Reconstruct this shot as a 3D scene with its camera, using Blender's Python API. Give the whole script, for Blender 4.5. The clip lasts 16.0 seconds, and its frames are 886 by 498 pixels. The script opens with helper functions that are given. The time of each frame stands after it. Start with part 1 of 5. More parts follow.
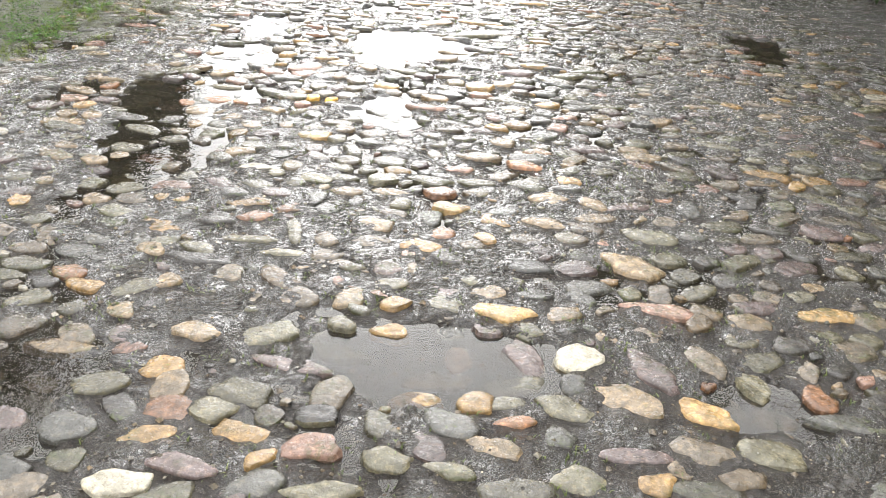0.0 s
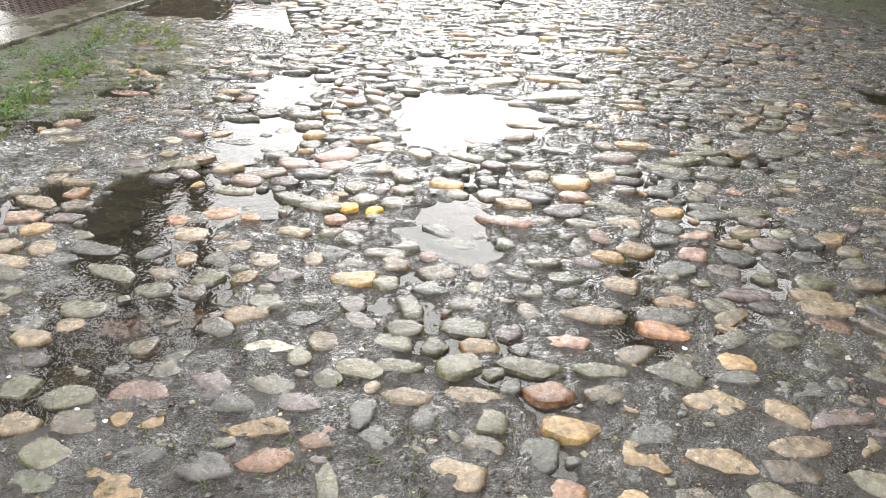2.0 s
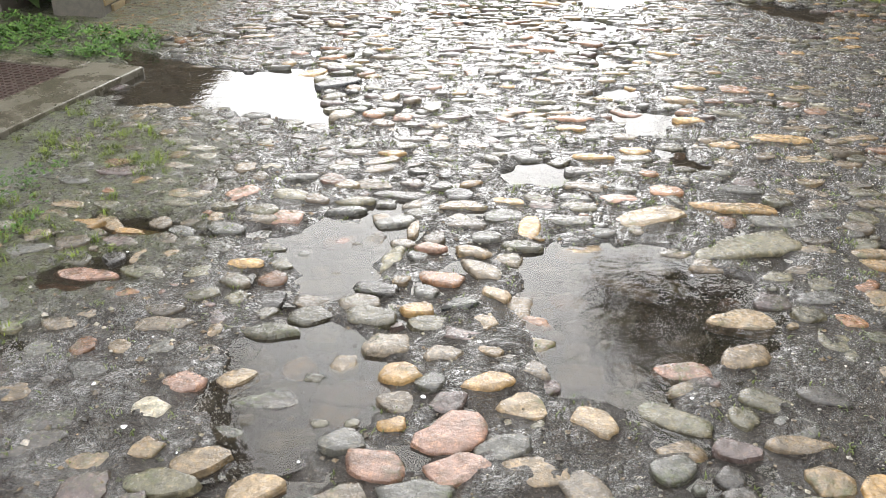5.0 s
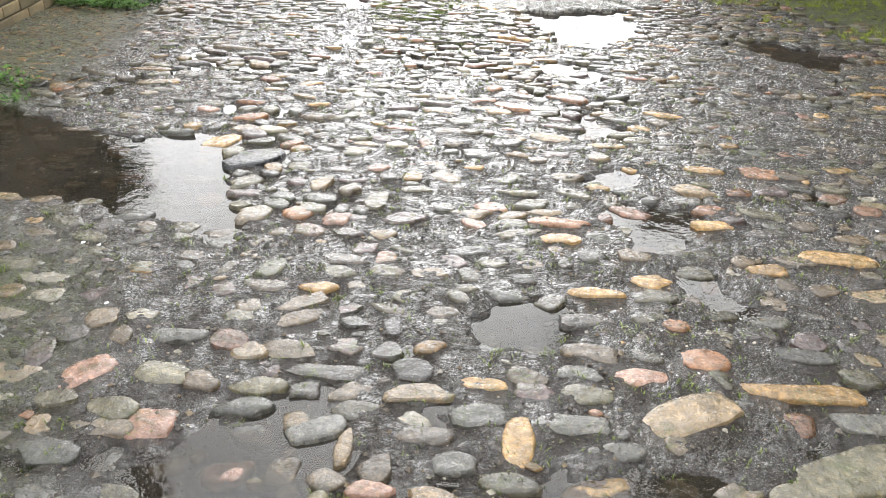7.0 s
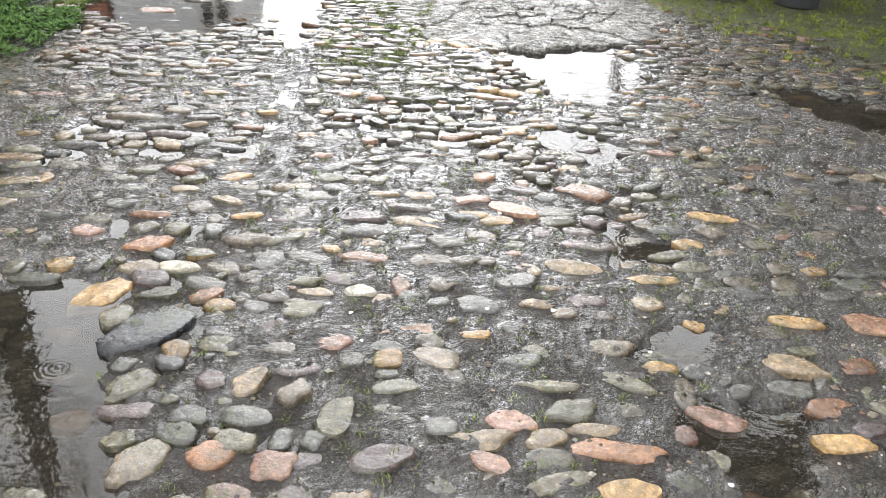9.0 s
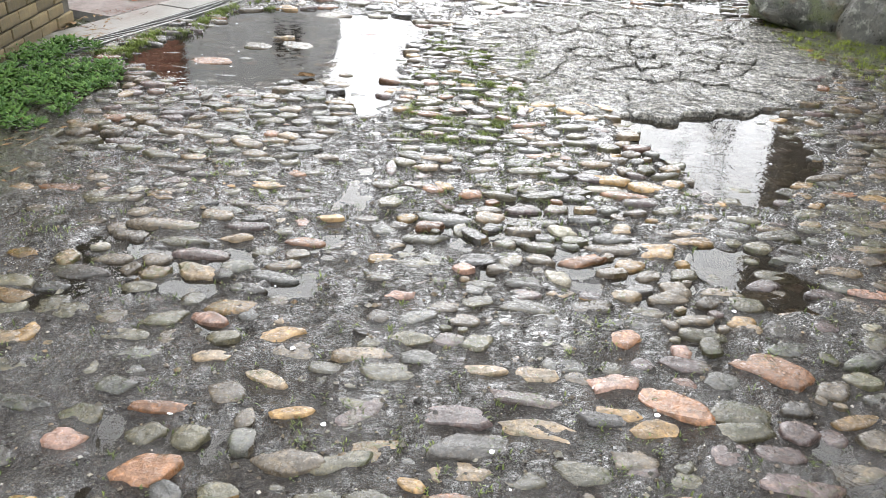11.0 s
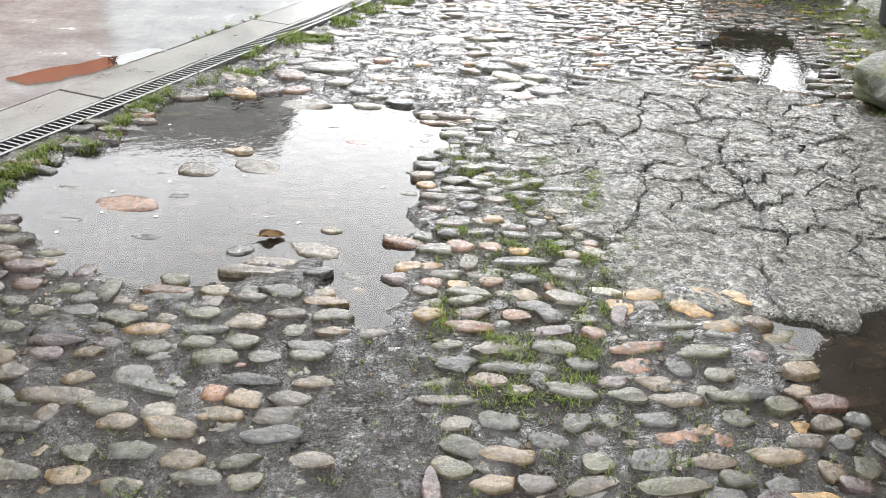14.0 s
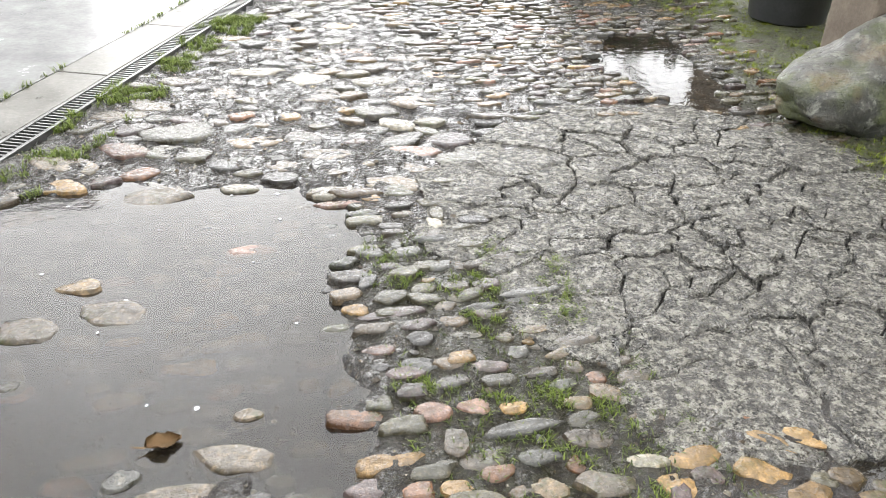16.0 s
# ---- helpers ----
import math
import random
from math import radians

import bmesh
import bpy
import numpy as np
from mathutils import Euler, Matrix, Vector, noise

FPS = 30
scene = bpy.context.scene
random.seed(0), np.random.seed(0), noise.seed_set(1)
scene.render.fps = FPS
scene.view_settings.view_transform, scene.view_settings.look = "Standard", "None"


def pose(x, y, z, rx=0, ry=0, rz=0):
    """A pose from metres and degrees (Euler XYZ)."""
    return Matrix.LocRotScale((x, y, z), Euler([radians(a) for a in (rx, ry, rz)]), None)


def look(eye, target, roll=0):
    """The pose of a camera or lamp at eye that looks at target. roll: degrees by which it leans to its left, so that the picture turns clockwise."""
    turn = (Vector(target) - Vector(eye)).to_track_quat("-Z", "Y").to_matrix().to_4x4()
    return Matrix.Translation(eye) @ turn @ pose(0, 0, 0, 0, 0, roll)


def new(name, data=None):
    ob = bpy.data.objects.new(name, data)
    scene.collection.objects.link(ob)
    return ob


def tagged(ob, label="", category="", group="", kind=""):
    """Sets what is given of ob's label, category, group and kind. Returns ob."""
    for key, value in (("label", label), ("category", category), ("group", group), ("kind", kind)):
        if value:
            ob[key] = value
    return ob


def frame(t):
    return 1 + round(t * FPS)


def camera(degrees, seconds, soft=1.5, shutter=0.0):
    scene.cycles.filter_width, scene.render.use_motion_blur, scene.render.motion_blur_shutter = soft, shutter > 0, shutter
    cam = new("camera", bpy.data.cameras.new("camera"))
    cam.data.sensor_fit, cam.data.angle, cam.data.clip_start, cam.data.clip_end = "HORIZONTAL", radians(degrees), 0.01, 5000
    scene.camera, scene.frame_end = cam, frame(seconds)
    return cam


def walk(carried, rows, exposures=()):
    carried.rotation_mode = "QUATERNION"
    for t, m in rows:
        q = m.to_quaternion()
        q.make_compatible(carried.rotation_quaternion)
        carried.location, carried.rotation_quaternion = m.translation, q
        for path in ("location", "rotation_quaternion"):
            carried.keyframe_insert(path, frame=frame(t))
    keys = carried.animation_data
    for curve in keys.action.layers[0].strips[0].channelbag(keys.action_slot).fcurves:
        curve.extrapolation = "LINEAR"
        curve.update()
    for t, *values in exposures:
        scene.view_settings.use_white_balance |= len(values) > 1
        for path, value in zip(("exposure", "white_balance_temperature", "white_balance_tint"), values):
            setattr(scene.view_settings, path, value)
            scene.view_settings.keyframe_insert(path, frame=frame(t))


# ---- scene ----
cam = camera(56.4, 16.0, soft=0.7)
METRES, EYE, TILT, LEAN, TURN = 10.417, 1.545, 0.0, 0.0, 0.0
ROWS = [
    (0.0, 0.0, 0.0, 0.0, 1.86, -28.71, -3.4),
    (0.5, -0.0094, 0.0366, -0.002, 3.12, -28.3, -3.37),
    (1.0, -0.0168, 0.0685, -0.0037, 2.68, -27.95, -2.56),
    (1.5, -0.0195, 0.1057, -0.0041, 3.13, -28.02, -2.23),
    (2.0, -0.0277, 0.1356, -0.0055, 3.26, -28.08, -2.35),
    (2.5, -0.045, 0.1702, -0.0056, 3.07, -28.06, -2.16),
    (3.0, -0.0558, 0.1959, -0.0073, 3.77, -28.25, -2.08),
    (3.5, -0.0651, 0.2288, -0.0048, 5.21, -28.27, -1.55),
    (4.0, -0.0762, 0.2615, -0.0067, 5.09, -28.22, -1.01),
    (6.5, -0.0885, 0.4178, -0.0065, -0.57, -28.74, -1.41),
    (7.0, -0.0911, 0.4472, -0.0061, -0.12, -28.68, -2.5),
    (7.5, -0.0993, 0.4817, -0.0062, -1.66, -28.6, -2.58),
    (8.0, -0.1001, 0.5118, -0.0086, -4.17, -28.81, -2.34),
    (8.5, -0.0975, 0.5461, -0.0059, -3.96, -29.16, -3.0),
    (9.0, -0.1024, 0.5802, -0.0055, -3.97, -29.22, -3.15),
    (11.5, -0.1112, 0.7212, -0.0067, 1.86, -28.97, -1.82),
    (12.0, -0.1135, 0.7533, -0.0049, 1.96, -29.02, -1.78),
    (12.5, -0.1251, 0.7853, -0.0055, 1.7, -29.04, -1.84),
    (13.0, -0.1326, 0.8105, -0.0042, -0.26, -28.93, -1.97),
    (13.5, -0.1349, 0.845, -0.0046, -0.45, -29.04, -2.09),
    (14.0, -0.1423, 0.8738, -0.0038, -1.53, -28.93, -2.73),
    (14.5, -0.1562, 0.9021, -0.0025, -7.44, -28.91, -2.54),
    (15.0, -0.1637, 0.9252, -0.0036, -10.43, -29.54, -2.31),
    (15.5, -0.1652, 0.9536, -0.0015, -12.76, -29.49, -2.0),
    (16.0, -0.1705, 0.9744, -0.0024, -15.34, -29.34, -2.27),
]
walk(cam, [(t, pose(0, 0, EYE, TILT, LEAN, TURN) @ pose(METRES * x, METRES * y, METRES * z, 90 + pitch, roll, yaw)) for t, x, y, z, yaw, pitch, roll in ROWS],
     exposures=[(0.0, 0.86, 6500, 10), (4.0, 0.78, 6500, 10), (7.0, 0.74, 6400, 10), (11.0, 0.72, 6250, 10), (14.0, 0.72, 6300, 10), (16.0, 0.7, 6400, 10)])

# ---- light ----
world = bpy.data.worlds.new("overcast_sky")
scene.world = world
world.use_nodes = True
wn, wl = world.node_tree.nodes, world.node_tree.links
wn.clear()
sky = wn.new("ShaderNodeTexSky")
sky.sky_type, sky.sun_disc = "NISHITA", False
sky.sun_elevation, sky.sun_rotation = radians(20), radians(0)
sky.air_density, sky.dust_density = 1.0, 4.0
grey = wn.new("ShaderNodeHueSaturation")
grey.inputs["Saturation"].default_value = 0.15
# a closed cloud layer over the clear sky, uneven, thinner and brighter round the hidden sun
tc = wn.new("ShaderNodeTexCoord")
cl = wn.new("ShaderNodeTexNoise")
cl.inputs["Scale"].default_value, cl.inputs["Detail"].default_value, cl.inputs["Roughness"].default_value = 2.6, 7.0, 0.55
cr = wn.new("ShaderNodeMapRange")
for i, v in ((1, 0.36), (2, 0.66), (3, 12.0), (4, 21.0)):
    cr.inputs[i].default_value = v
dot = wn.new("ShaderNodeVectorMath")
dot.operation = "DOT_PRODUCT"
dot.inputs[1].default_value = (0.0, 0.94, 0.34)
near = wn.new("ShaderNodeMapRange")
near.interpolation_type = "SMOOTHSTEP"
for i, v in ((1, 0.0), (2, 1.0), (3, 1.2), (4, 1.35)):
    near.inputs[i].default_value = v
lift = wn.new("ShaderNodeMath")
lift.operation = "MULTIPLY"
cm = wn.new("ShaderNodeMix")
cm.data_type = "RGBA"
cm.inputs[0].default_value = 0.8
bg = wn.new("ShaderNodeBackground")
bg.inputs["Strength"].default_value = 0.15
out = wn.new("ShaderNodeOutputWorld")
wl.new(sky.outputs[0], grey.inputs["Color"])
wl.new(tc.outputs["Generated"], cl.inputs["Vector"])
wl.new(tc.outputs["Generated"], dot.inputs[0])
wl.new(dot.outputs["Value"], near.inputs[0])
wl.new(cl.outputs["Fac"], cr.inputs[0])
wl.new(cr.outputs[0], lift.inputs[0])
wl.new(near.outputs[0], lift.inputs[1])
tint = wn.new("ShaderNodeMix")
tint.data_type, tint.blend_type = "RGBA", "MULTIPLY"
tint.inputs[0].default_value, tint.inputs[7].default_value = 1.0, (1.0, 1.0, 1.01, 1.0)
wl.new(lift.outputs[0], tint.inputs[6])
wl.new(grey.outputs[0], cm.inputs[6])
wl.new(tint.outputs[2], cm.inputs[7])
wl.new(cm.outputs[2], bg.inputs["Color"])
wl.new(bg.outputs[0], out.inputs[0])
sun = new("sun", bpy.data.lights.new("sun", "SUN"))
sun.data.energy, sun.data.angle, sun.data.color = 0.6, radians(70), (1.0, 0.97, 0.92)
sun.matrix_world = look((0, 30, 11.5), (0, 0, 0))

# ---- materials ----


class Nodes:
    """A material with a short way to add nodes."""

    def __init__(self, name):
        self.mat = bpy.data.materials.new(name)
        self.mat.use_nodes = True
        self.tree = self.mat.node_tree
        self.bsdf = self.tree.nodes["Principled BSDF"]
        self.out = self.tree.nodes["Material Output"]
        self.co = self.add("ShaderNodeTexCoord").outputs["Object"]

    def add(self, kind, **ins):
        n = self.tree.nodes.new(kind)
        for k, v in ins.items():
            self.put(n.inputs[k.replace("_", " ")], v)
        return n

    def put(self, socket, v):
        if isinstance(v, bpy.types.NodeSocket):
            self.tree.links.new(v, socket)
        else:
            socket.default_value = v

    def noise(self, scale, detail=4.0, rough=0.6, co=None):
        n = self.add("ShaderNodeTexNoise", Scale=scale, Detail=detail, Roughness=rough)
        self.put(n.inputs["Vector"], co or self.co)
        return n.outputs["Fac"]

    def range(self, v, a, b, c, d):
        n = self.add("ShaderNodeMapRange")
        for i, q in enumerate((v, a, b, c, d)):
            self.put(n.inputs[i], q)
        return n.outputs[0]

    def mix(self, f, a, b, blend="MIX"):
        n = self.add("ShaderNodeMix")
        n.data_type, n.blend_type = "RGBA", blend
        for i, q in ((0, f), (6, a), (7, b)):
            if not isinstance(q, bpy.types.NodeSocket) and i and len(q) == 3:
                q = (*q, 1)
            self.put(n.inputs[i], q)
        return n.outputs[2]

    def ramp(self, v, stops, mode="LINEAR"):
        n = self.add("ShaderNodeValToRGB", Fac=v)
        n.color_ramp.interpolation = mode
        el = n.color_ramp.elements
        while len(el) < len(stops):
            el.new(1.0)
        for e, (p, c) in zip(el, stops):
            e.position, e.color = p, (*c, 1)
        return n.outputs[0]

    def math(self, op, a, b=0.0):
        n = self.add("ShaderNodeMath")
        n.operation = op
        self.put(n.inputs[0], a), self.put(n.inputs[1], b)
        return n.outputs[0]

    def bump(self, height, strength, distance, normal=None):
        n = self.add("ShaderNodeBump", Height=height, Strength=strength, Distance=distance)
        if normal:
            self.put(n.inputs["Normal"], normal)
        return n.outputs[0]

    def set(self, color=None, rough=None, normal=None, **more):
        b = self.bsdf
        if color is not None:
            self.put(b.inputs["Base Color"], color if isinstance(color, bpy.types.NodeSocket) else (*color, 1))
        if rough is not None:
            self.put(b.inputs["Roughness"], rough)
        if normal is not None:
            self.put(b.inputs["Normal"], normal)
        for k, v in more.items():
            self.put(b.inputs[k.replace("_", " ")], v)
        return self.mat


def cobble_material(name, stops, per_island, tones=(0.32, 0.78)):
    """Wet river stone; its colour varies from stone to stone."""
    n = Nodes(name)
    if per_island:
        r = n.add("ShaderNodeNewGeometry").outputs["Random Per Island"]
    else:
        r = n.add("ShaderNodeObjectInfo").outputs["Random"]
    geo = n.add("ShaderNodeNewGeometry").outputs["Position"]
    base = n.ramp(r, stops, "CONSTANT")
    tone = n.range(n.math("FRACT", n.math("MULTIPLY", r, 37.7)), 0, 1, *tones)
    c = n.mix(1.0, base, n.add("ShaderNodeCombineColor", Red=tone, Green=tone, Blue=tone).outputs[0], "MULTIPLY")
    big = n.noise(20, 5, 0.7, geo)
    fine = n.noise(170, 4, 0.75, geo)
    c = n.mix(n.range(big, 0.40, 0.60, 0, 0.85), c, n.mix(1.0, c, (0.45, 0.44, 0.40), "MULTIPLY"))
    c = n.mix(n.range(n.noise(48, 5, 0.75, geo), 0.5, 0.64, 0, 0.8), c, n.mix(1.0, c, (1.9, 1.75, 1.5), "MULTIPLY"))
    c = n.mix(n.range(n.noise(85, 4, 0.7, geo), 0.42, 0.34, 0, 0.4), c, (0.028, 0.025, 0.02))
    c = n.mix(n.range(fine, 0.62, 0.72, 0, 0.3), c, (0.24, 0.225, 0.19))
    green = n.math("MULTIPLY", n.range(n.noise(5, 3, 0.6, geo), 0.52, 0.68, 0, 1), n.range(n.noise(60, 3, 0.6, geo), 0.42, 0.58, 0, 0.6))
    c = n.mix(green, c, (0.05, 0.062, 0.018))
    h = n.math("ADD", n.math("MULTIPLY", big, 1.2), n.math("MULTIPLY", fine, 0.08))
    h = n.math("ADD", h, n.math("MULTIPLY", n.noise(60, 4, 0.6, geo), 0.35))
    rough = n.range(n.noise(32, 4, 0.65, geo), 0.36, 0.62, 0.10, 0.32)
    return n.set(c, rough, n.bump(h, 1.0, 0.008), Specular_IOR_Level=0.45, Coat_Weight=0.22, Coat_Roughness=0.10, Coat_IOR=1.4, Coat_Normal=n.bump(h, 1.0, 0.004))


GREY_GREEN, BLUE_GREY, WARM_GREY, DARK_GREY = (0.118, 0.108, 0.07), (0.094, 0.092, 0.08), (0.138, 0.113, 0.082), (0.062, 0.056, 0.048)
TAN, OCHRE, RUST, PINK, PALE, MAUVE = (0.20, 0.15, 0.092), (0.31, 0.20, 0.085), (0.23, 0.12, 0.065), (0.27, 0.165, 0.125), (0.34, 0.315, 0.25), (0.125, 0.094, 0.088)
MIXED = [(0.0, GREY_GREEN), (0.2, BLUE_GREY), (0.34, WARM_GREY), (0.52, DARK_GREY), (0.62, MAUVE), (0.70, TAN), (0.82, GREY_GREEN), (0.89, OCHRE), (0.935, RUST), (0.965, PINK), (0.988, PALE)]
M_COBBLES = cobble_material("wet_cobbles", MIXED, True)
M_COBBLE = cobble_material("wet_cobble", MIXED, False)
SHADES = {"ochre": OCHRE, "rust": RUST, "pink": PINK, "pale": PALE, "grey": WARM_GREY, "green": GREY_GREEN, "blue": BLUE_GREY, "dark": (0.010, 0.011, 0.013), "tan": TAN, "mauve": MAUVE, "yellow": (0.62, 0.36, 0.06)}
M_SHADE = {k: cobble_material("wet_" + k + "_stone", [(0.0, v), (0.5, tuple(q * 0.88 for q in v))], False, (0.62, 1.05)) for k, v in SHADES.items()}


def soil_material():
    n = Nodes("wet_soil")
    moss = n.add("ShaderNodeAttribute")
    moss.attribute_name = "moss"
    a = n.noise(9, 5, 0.6)
    b = n.noise(110, 5, 0.75)
    g = n.add("ShaderNodeTexVoronoi", Scale=130.0)
    n.put(g.inputs["Vector"], n.co)
    c = n.mix(n.range(a, 0.35, 0.65, 0, 1), (0.014, 0.011, 0.0085), (0.036, 0.029, 0.023))
    c = n.mix(n.range(b, 0.48, 0.63, 0, 0.85), c, (0.068, 0.058, 0.047))
    c = n.mix(n.range(n.noise(34, 5, 0.75), 0.5, 0.62, 0, 0.7), c, (0.015, 0.012, 0.009))
    c = n.mix(n.range(n.noise(240, 2), 0.65, 0.73, 0, 0.6), c, (0.24, 0.22, 0.19))
    m = n.math("MULTIPLY", moss.outputs["Fac"], n.range(n.noise(28, 5, 0.7), 0.4, 0.6, 0.1, 1))
    c = n.mix(m, c, n.mix(n.noise(60, 3), (0.035, 0.045, 0.010), (0.115, 0.135, 0.022)))
    peb = n.add("ShaderNodeTexVoronoi", Scale=46.0)
    n.put(peb.inputs["Vector"], n.co)
    crumbs = n.math("ADD", n.math("MULTIPLY", peb.outputs["Distance"], -1.1), n.math("MULTIPLY", n.noise(24, 5, 0.72), 2.2))
    h = n.math("ADD", n.math("ADD", b, n.math("MULTIPLY", g.outputs["Distance"], -0.8)), crumbs)
    wet = n.math("ADD", n.math("MULTIPLY", b, 0.3), crumbs)
    rough = n.range(n.noise(16, 4, 0.6), 0.38, 0.64, 0.06, 0.26)
    film = n.math("MULTIPLY", n.range(n.noise(7, 4, 0.6), 0.40, 0.58, 0.15, 1.0), n.range(moss.outputs["Fac"], 0, 0.6, 1, 0))
    return n.set(c, n.mix(m, rough, (0.8, 0.8, 0.8)), n.bump(h, 1.0, 0.016), Specular_IOR_Level=0.6, Coat_Weight=film, Coat_Roughness=0.04, Coat_IOR=1.42, Coat_Normal=n.bump(wet, 1.0, 0.011))


def water_material():
    n = Nodes("puddle_water")
    t = n.tree
    t.nodes.remove(n.bsdf)
    h = n.math("ADD", n.math("MULTIPLY", n.noise(14, 3, 0.55), 1.0), n.math("MULTIPLY", n.noise(60, 2, 0.5), 0.12))
    # rings where drops fall
    drop = n.add("ShaderNodeTexVoronoi", Scale=4.2)
    n.put(drop.inputs["Vector"], n.co)
    ring = n.math("MULTIPLY", n.math("SINE", n.math("MULTIPLY", drop.outputs["Distance"], 95.0)), n.range(drop.outputs["Distance"], 0.0, 0.32, 1.0, 0.0))
    pick = n.range(n.add("ShaderNodeSeparateColor", Color=drop.outputs["Color"]).outputs[0], 0.62, 0.8, 0.0, 0.16)
    h = n.math("ADD", h, n.math("MULTIPLY", ring, pick))
    nor = n.bump(h, 0.14, 0.01)
    gl = n.add("ShaderNodeBsdfGlossy", Roughness=0.02, Normal=nor)
    tr = n.add("ShaderNodeBsdfTransparent", Color=(0.62, 0.56, 0.46, 1))
    silt = n.add("ShaderNodeBsdfDiffuse", Color=(0.05, 0.044, 0.035, 1))
    body = n.add("ShaderNodeMixShader", Fac=n.range(n.noise(3, 3), 0.3, 0.7, 0.14, 0.34))
    t.links.new(tr.outputs[0], body.inputs[1])
    t.links.new(silt.outputs[0], body.inputs[2])
    fr = n.add("ShaderNodeFresnel", IOR=1.47, Normal=nor)
    mx = n.add("ShaderNodeMixShader", Fac=fr.outputs[0])
    t.links.new(body.outputs[0], mx.inputs[1])
    t.links.new(gl.outputs[0], mx.inputs[2])
    t.links.new(mx.outputs[0], n.out.inputs[0])
    return n.mat


def rough_material(name, c1, c2, scale=8.0, rough=(0.5, 0.8), bump=0.4, depth=0.01, speck=None, metal=0.0, random=0.0):
    """A grainy surface of two tones with stains and relief."""
    n = Nodes(name)
    a, b = n.noise(scale, 5, 0.65), n.noise(scale * 11, 4, 0.7)
    c = n.mix(n.range(a, 0.35, 0.65, 0, 1), c1, c2)
    c = n.mix(n.range(b, 0.35, 0.7, 0, 0.5), c, n.mix(1.0, c, (0.5, 0.5, 0.5), "MULTIPLY"))
    if speck:
        c = n.mix(n.range(n.noise(scale * 16, 2), 0.6, 0.68, 0, 0.85), c, speck)
    if random:
        r = n.range(n.add("ShaderNodeObjectInfo").outputs["Random"], 0, 1, 1 - random, 1 + random)
        c = n.mix(1.0, c, n.add("ShaderNodeCombineColor", Red=r, Green=r, Blue=r).outputs[0], "MULTIPLY")
    h = n.math("ADD", a, n.math("MULTIPLY", b, 0.35))
    return n.set(c, n.range(a, 0.3, 0.7, rough[0], rough[1]), n.bump(h, bump, depth), Metallic=metal)


def screed_material():
    """Worn concrete with its pale stones laid bare."""
    n = Nodes("broken_screed")
    v = n.add("ShaderNodeTexVoronoi", Scale=75.0)
    n.put(v.inputs["Vector"], n.add("ShaderNodeVectorMath").outputs[0])
    vm = v.inputs["Vector"].links[0].from_node
    vm.operation = "ADD"
    n.put(vm.inputs[0], n.co)
    wob = n.add("ShaderNodeTexNoise", Scale=40.0)
    n.put(wob.inputs["Vector"], n.co)
    sc = n.add("ShaderNodeVectorMath")
    sc.operation = "SCALE"
    n.put(sc.inputs[0], wob.outputs["Color"])
    sc.inputs["Scale"].default_value = 0.03
    n.put(vm.inputs[1], sc.outputs[0])
    stone = n.range(v.outputs["Distance"], 0.25, 0.55, 1, 0)
    pick = n.range(n.add("ShaderNodeSeparateColor", Color=v.outputs["Color"]).outputs[0], 0.5, 0.85, 0, 0.7)
    base = n.mix(n.range(n.noise(5, 5), 0.35, 0.65, 0, 1), (0.05, 0.047, 0.04), (0.11, 0.103, 0.09))
    c = n.mix(n.math("MULTIPLY", stone, pick), base, (0.32, 0.30, 0.25))
    c = n.mix(n.range(n.noise(24, 6, 0.8), 0.47, 0.57, 0, 0.95), c, (0.30, 0.285, 0.24))
    c = n.mix(n.range(n.noise(46, 6, 0.8), 0.52, 0.59, 0, 0.95), c, (0.018, 0.016, 0.013))
    h = n.math("ADD", n.math("MULTIPLY", stone, 0.7), n.math("ADD", n.noise(60, 5, 0.7), n.noise(20, 4)))
    return n.set(c, n.range(n.noise(25, 4), 0.35, 0.65, 0.06, 0.26), n.bump(h, 1.0, 0.016), Specular_IOR_Level=0.8)


def boulder_material():
    """Grey field stone with pale lichen, green algae and a brown stain."""
    n = Nodes("lichened_boulder")
    c = n.mix(n.range(n.noise(5, 6, 0.7), 0.38, 0.62, 0, 1), (0.03, 0.031, 0.025), (0.10, 0.095, 0.078))
    c = n.mix(n.range(n.noise(14, 6, 0.75), 0.52, 0.62, 0, 0.85), c, (0.21, 0.21, 0.175))
    c = n.mix(n.range(n.noise(3.1, 4, 0.6), 0.5, 0.62, 0, 0.7), c, (0.075, 0.09, 0.025))
    c = n.mix(n.range(n.noise(2.3, 4, 0.6), 0.54, 0.66, 0, 0.7), c, (0.14, 0.085, 0.03))
    c = n.mix(n.range(n.noise(60, 4, 0.75), 0.46, 0.36, 0, 0.8), c, (0.02, 0.02, 0.018))
    h = n.math("ADD", n.noise(18, 6, 0.7), n.math("MULTIPLY", n.noise(90, 4, 0.7), 0.3))
    return n.set(c, n.range(n.noise(20, 4), 0.35, 0.65, 0.25, 0.6), n.bump(h, 1.0, 0.02))


def leaf_material(name, c1, c2):
    n = Nodes(name)
    r = n.add("ShaderNodeNewGeometry").outputs["Random Per Island"]
    c = n.mix(r, c1, c2)
    return n.set(n.mix(n.range(n.noise(30, 3), 0.4, 0.7, 0, 0.5), c, n.mix(1.0, c, (0.5, 0.55, 0.4), "MULTIPLY")), 0.7, Specular_IOR_Level=0.2)


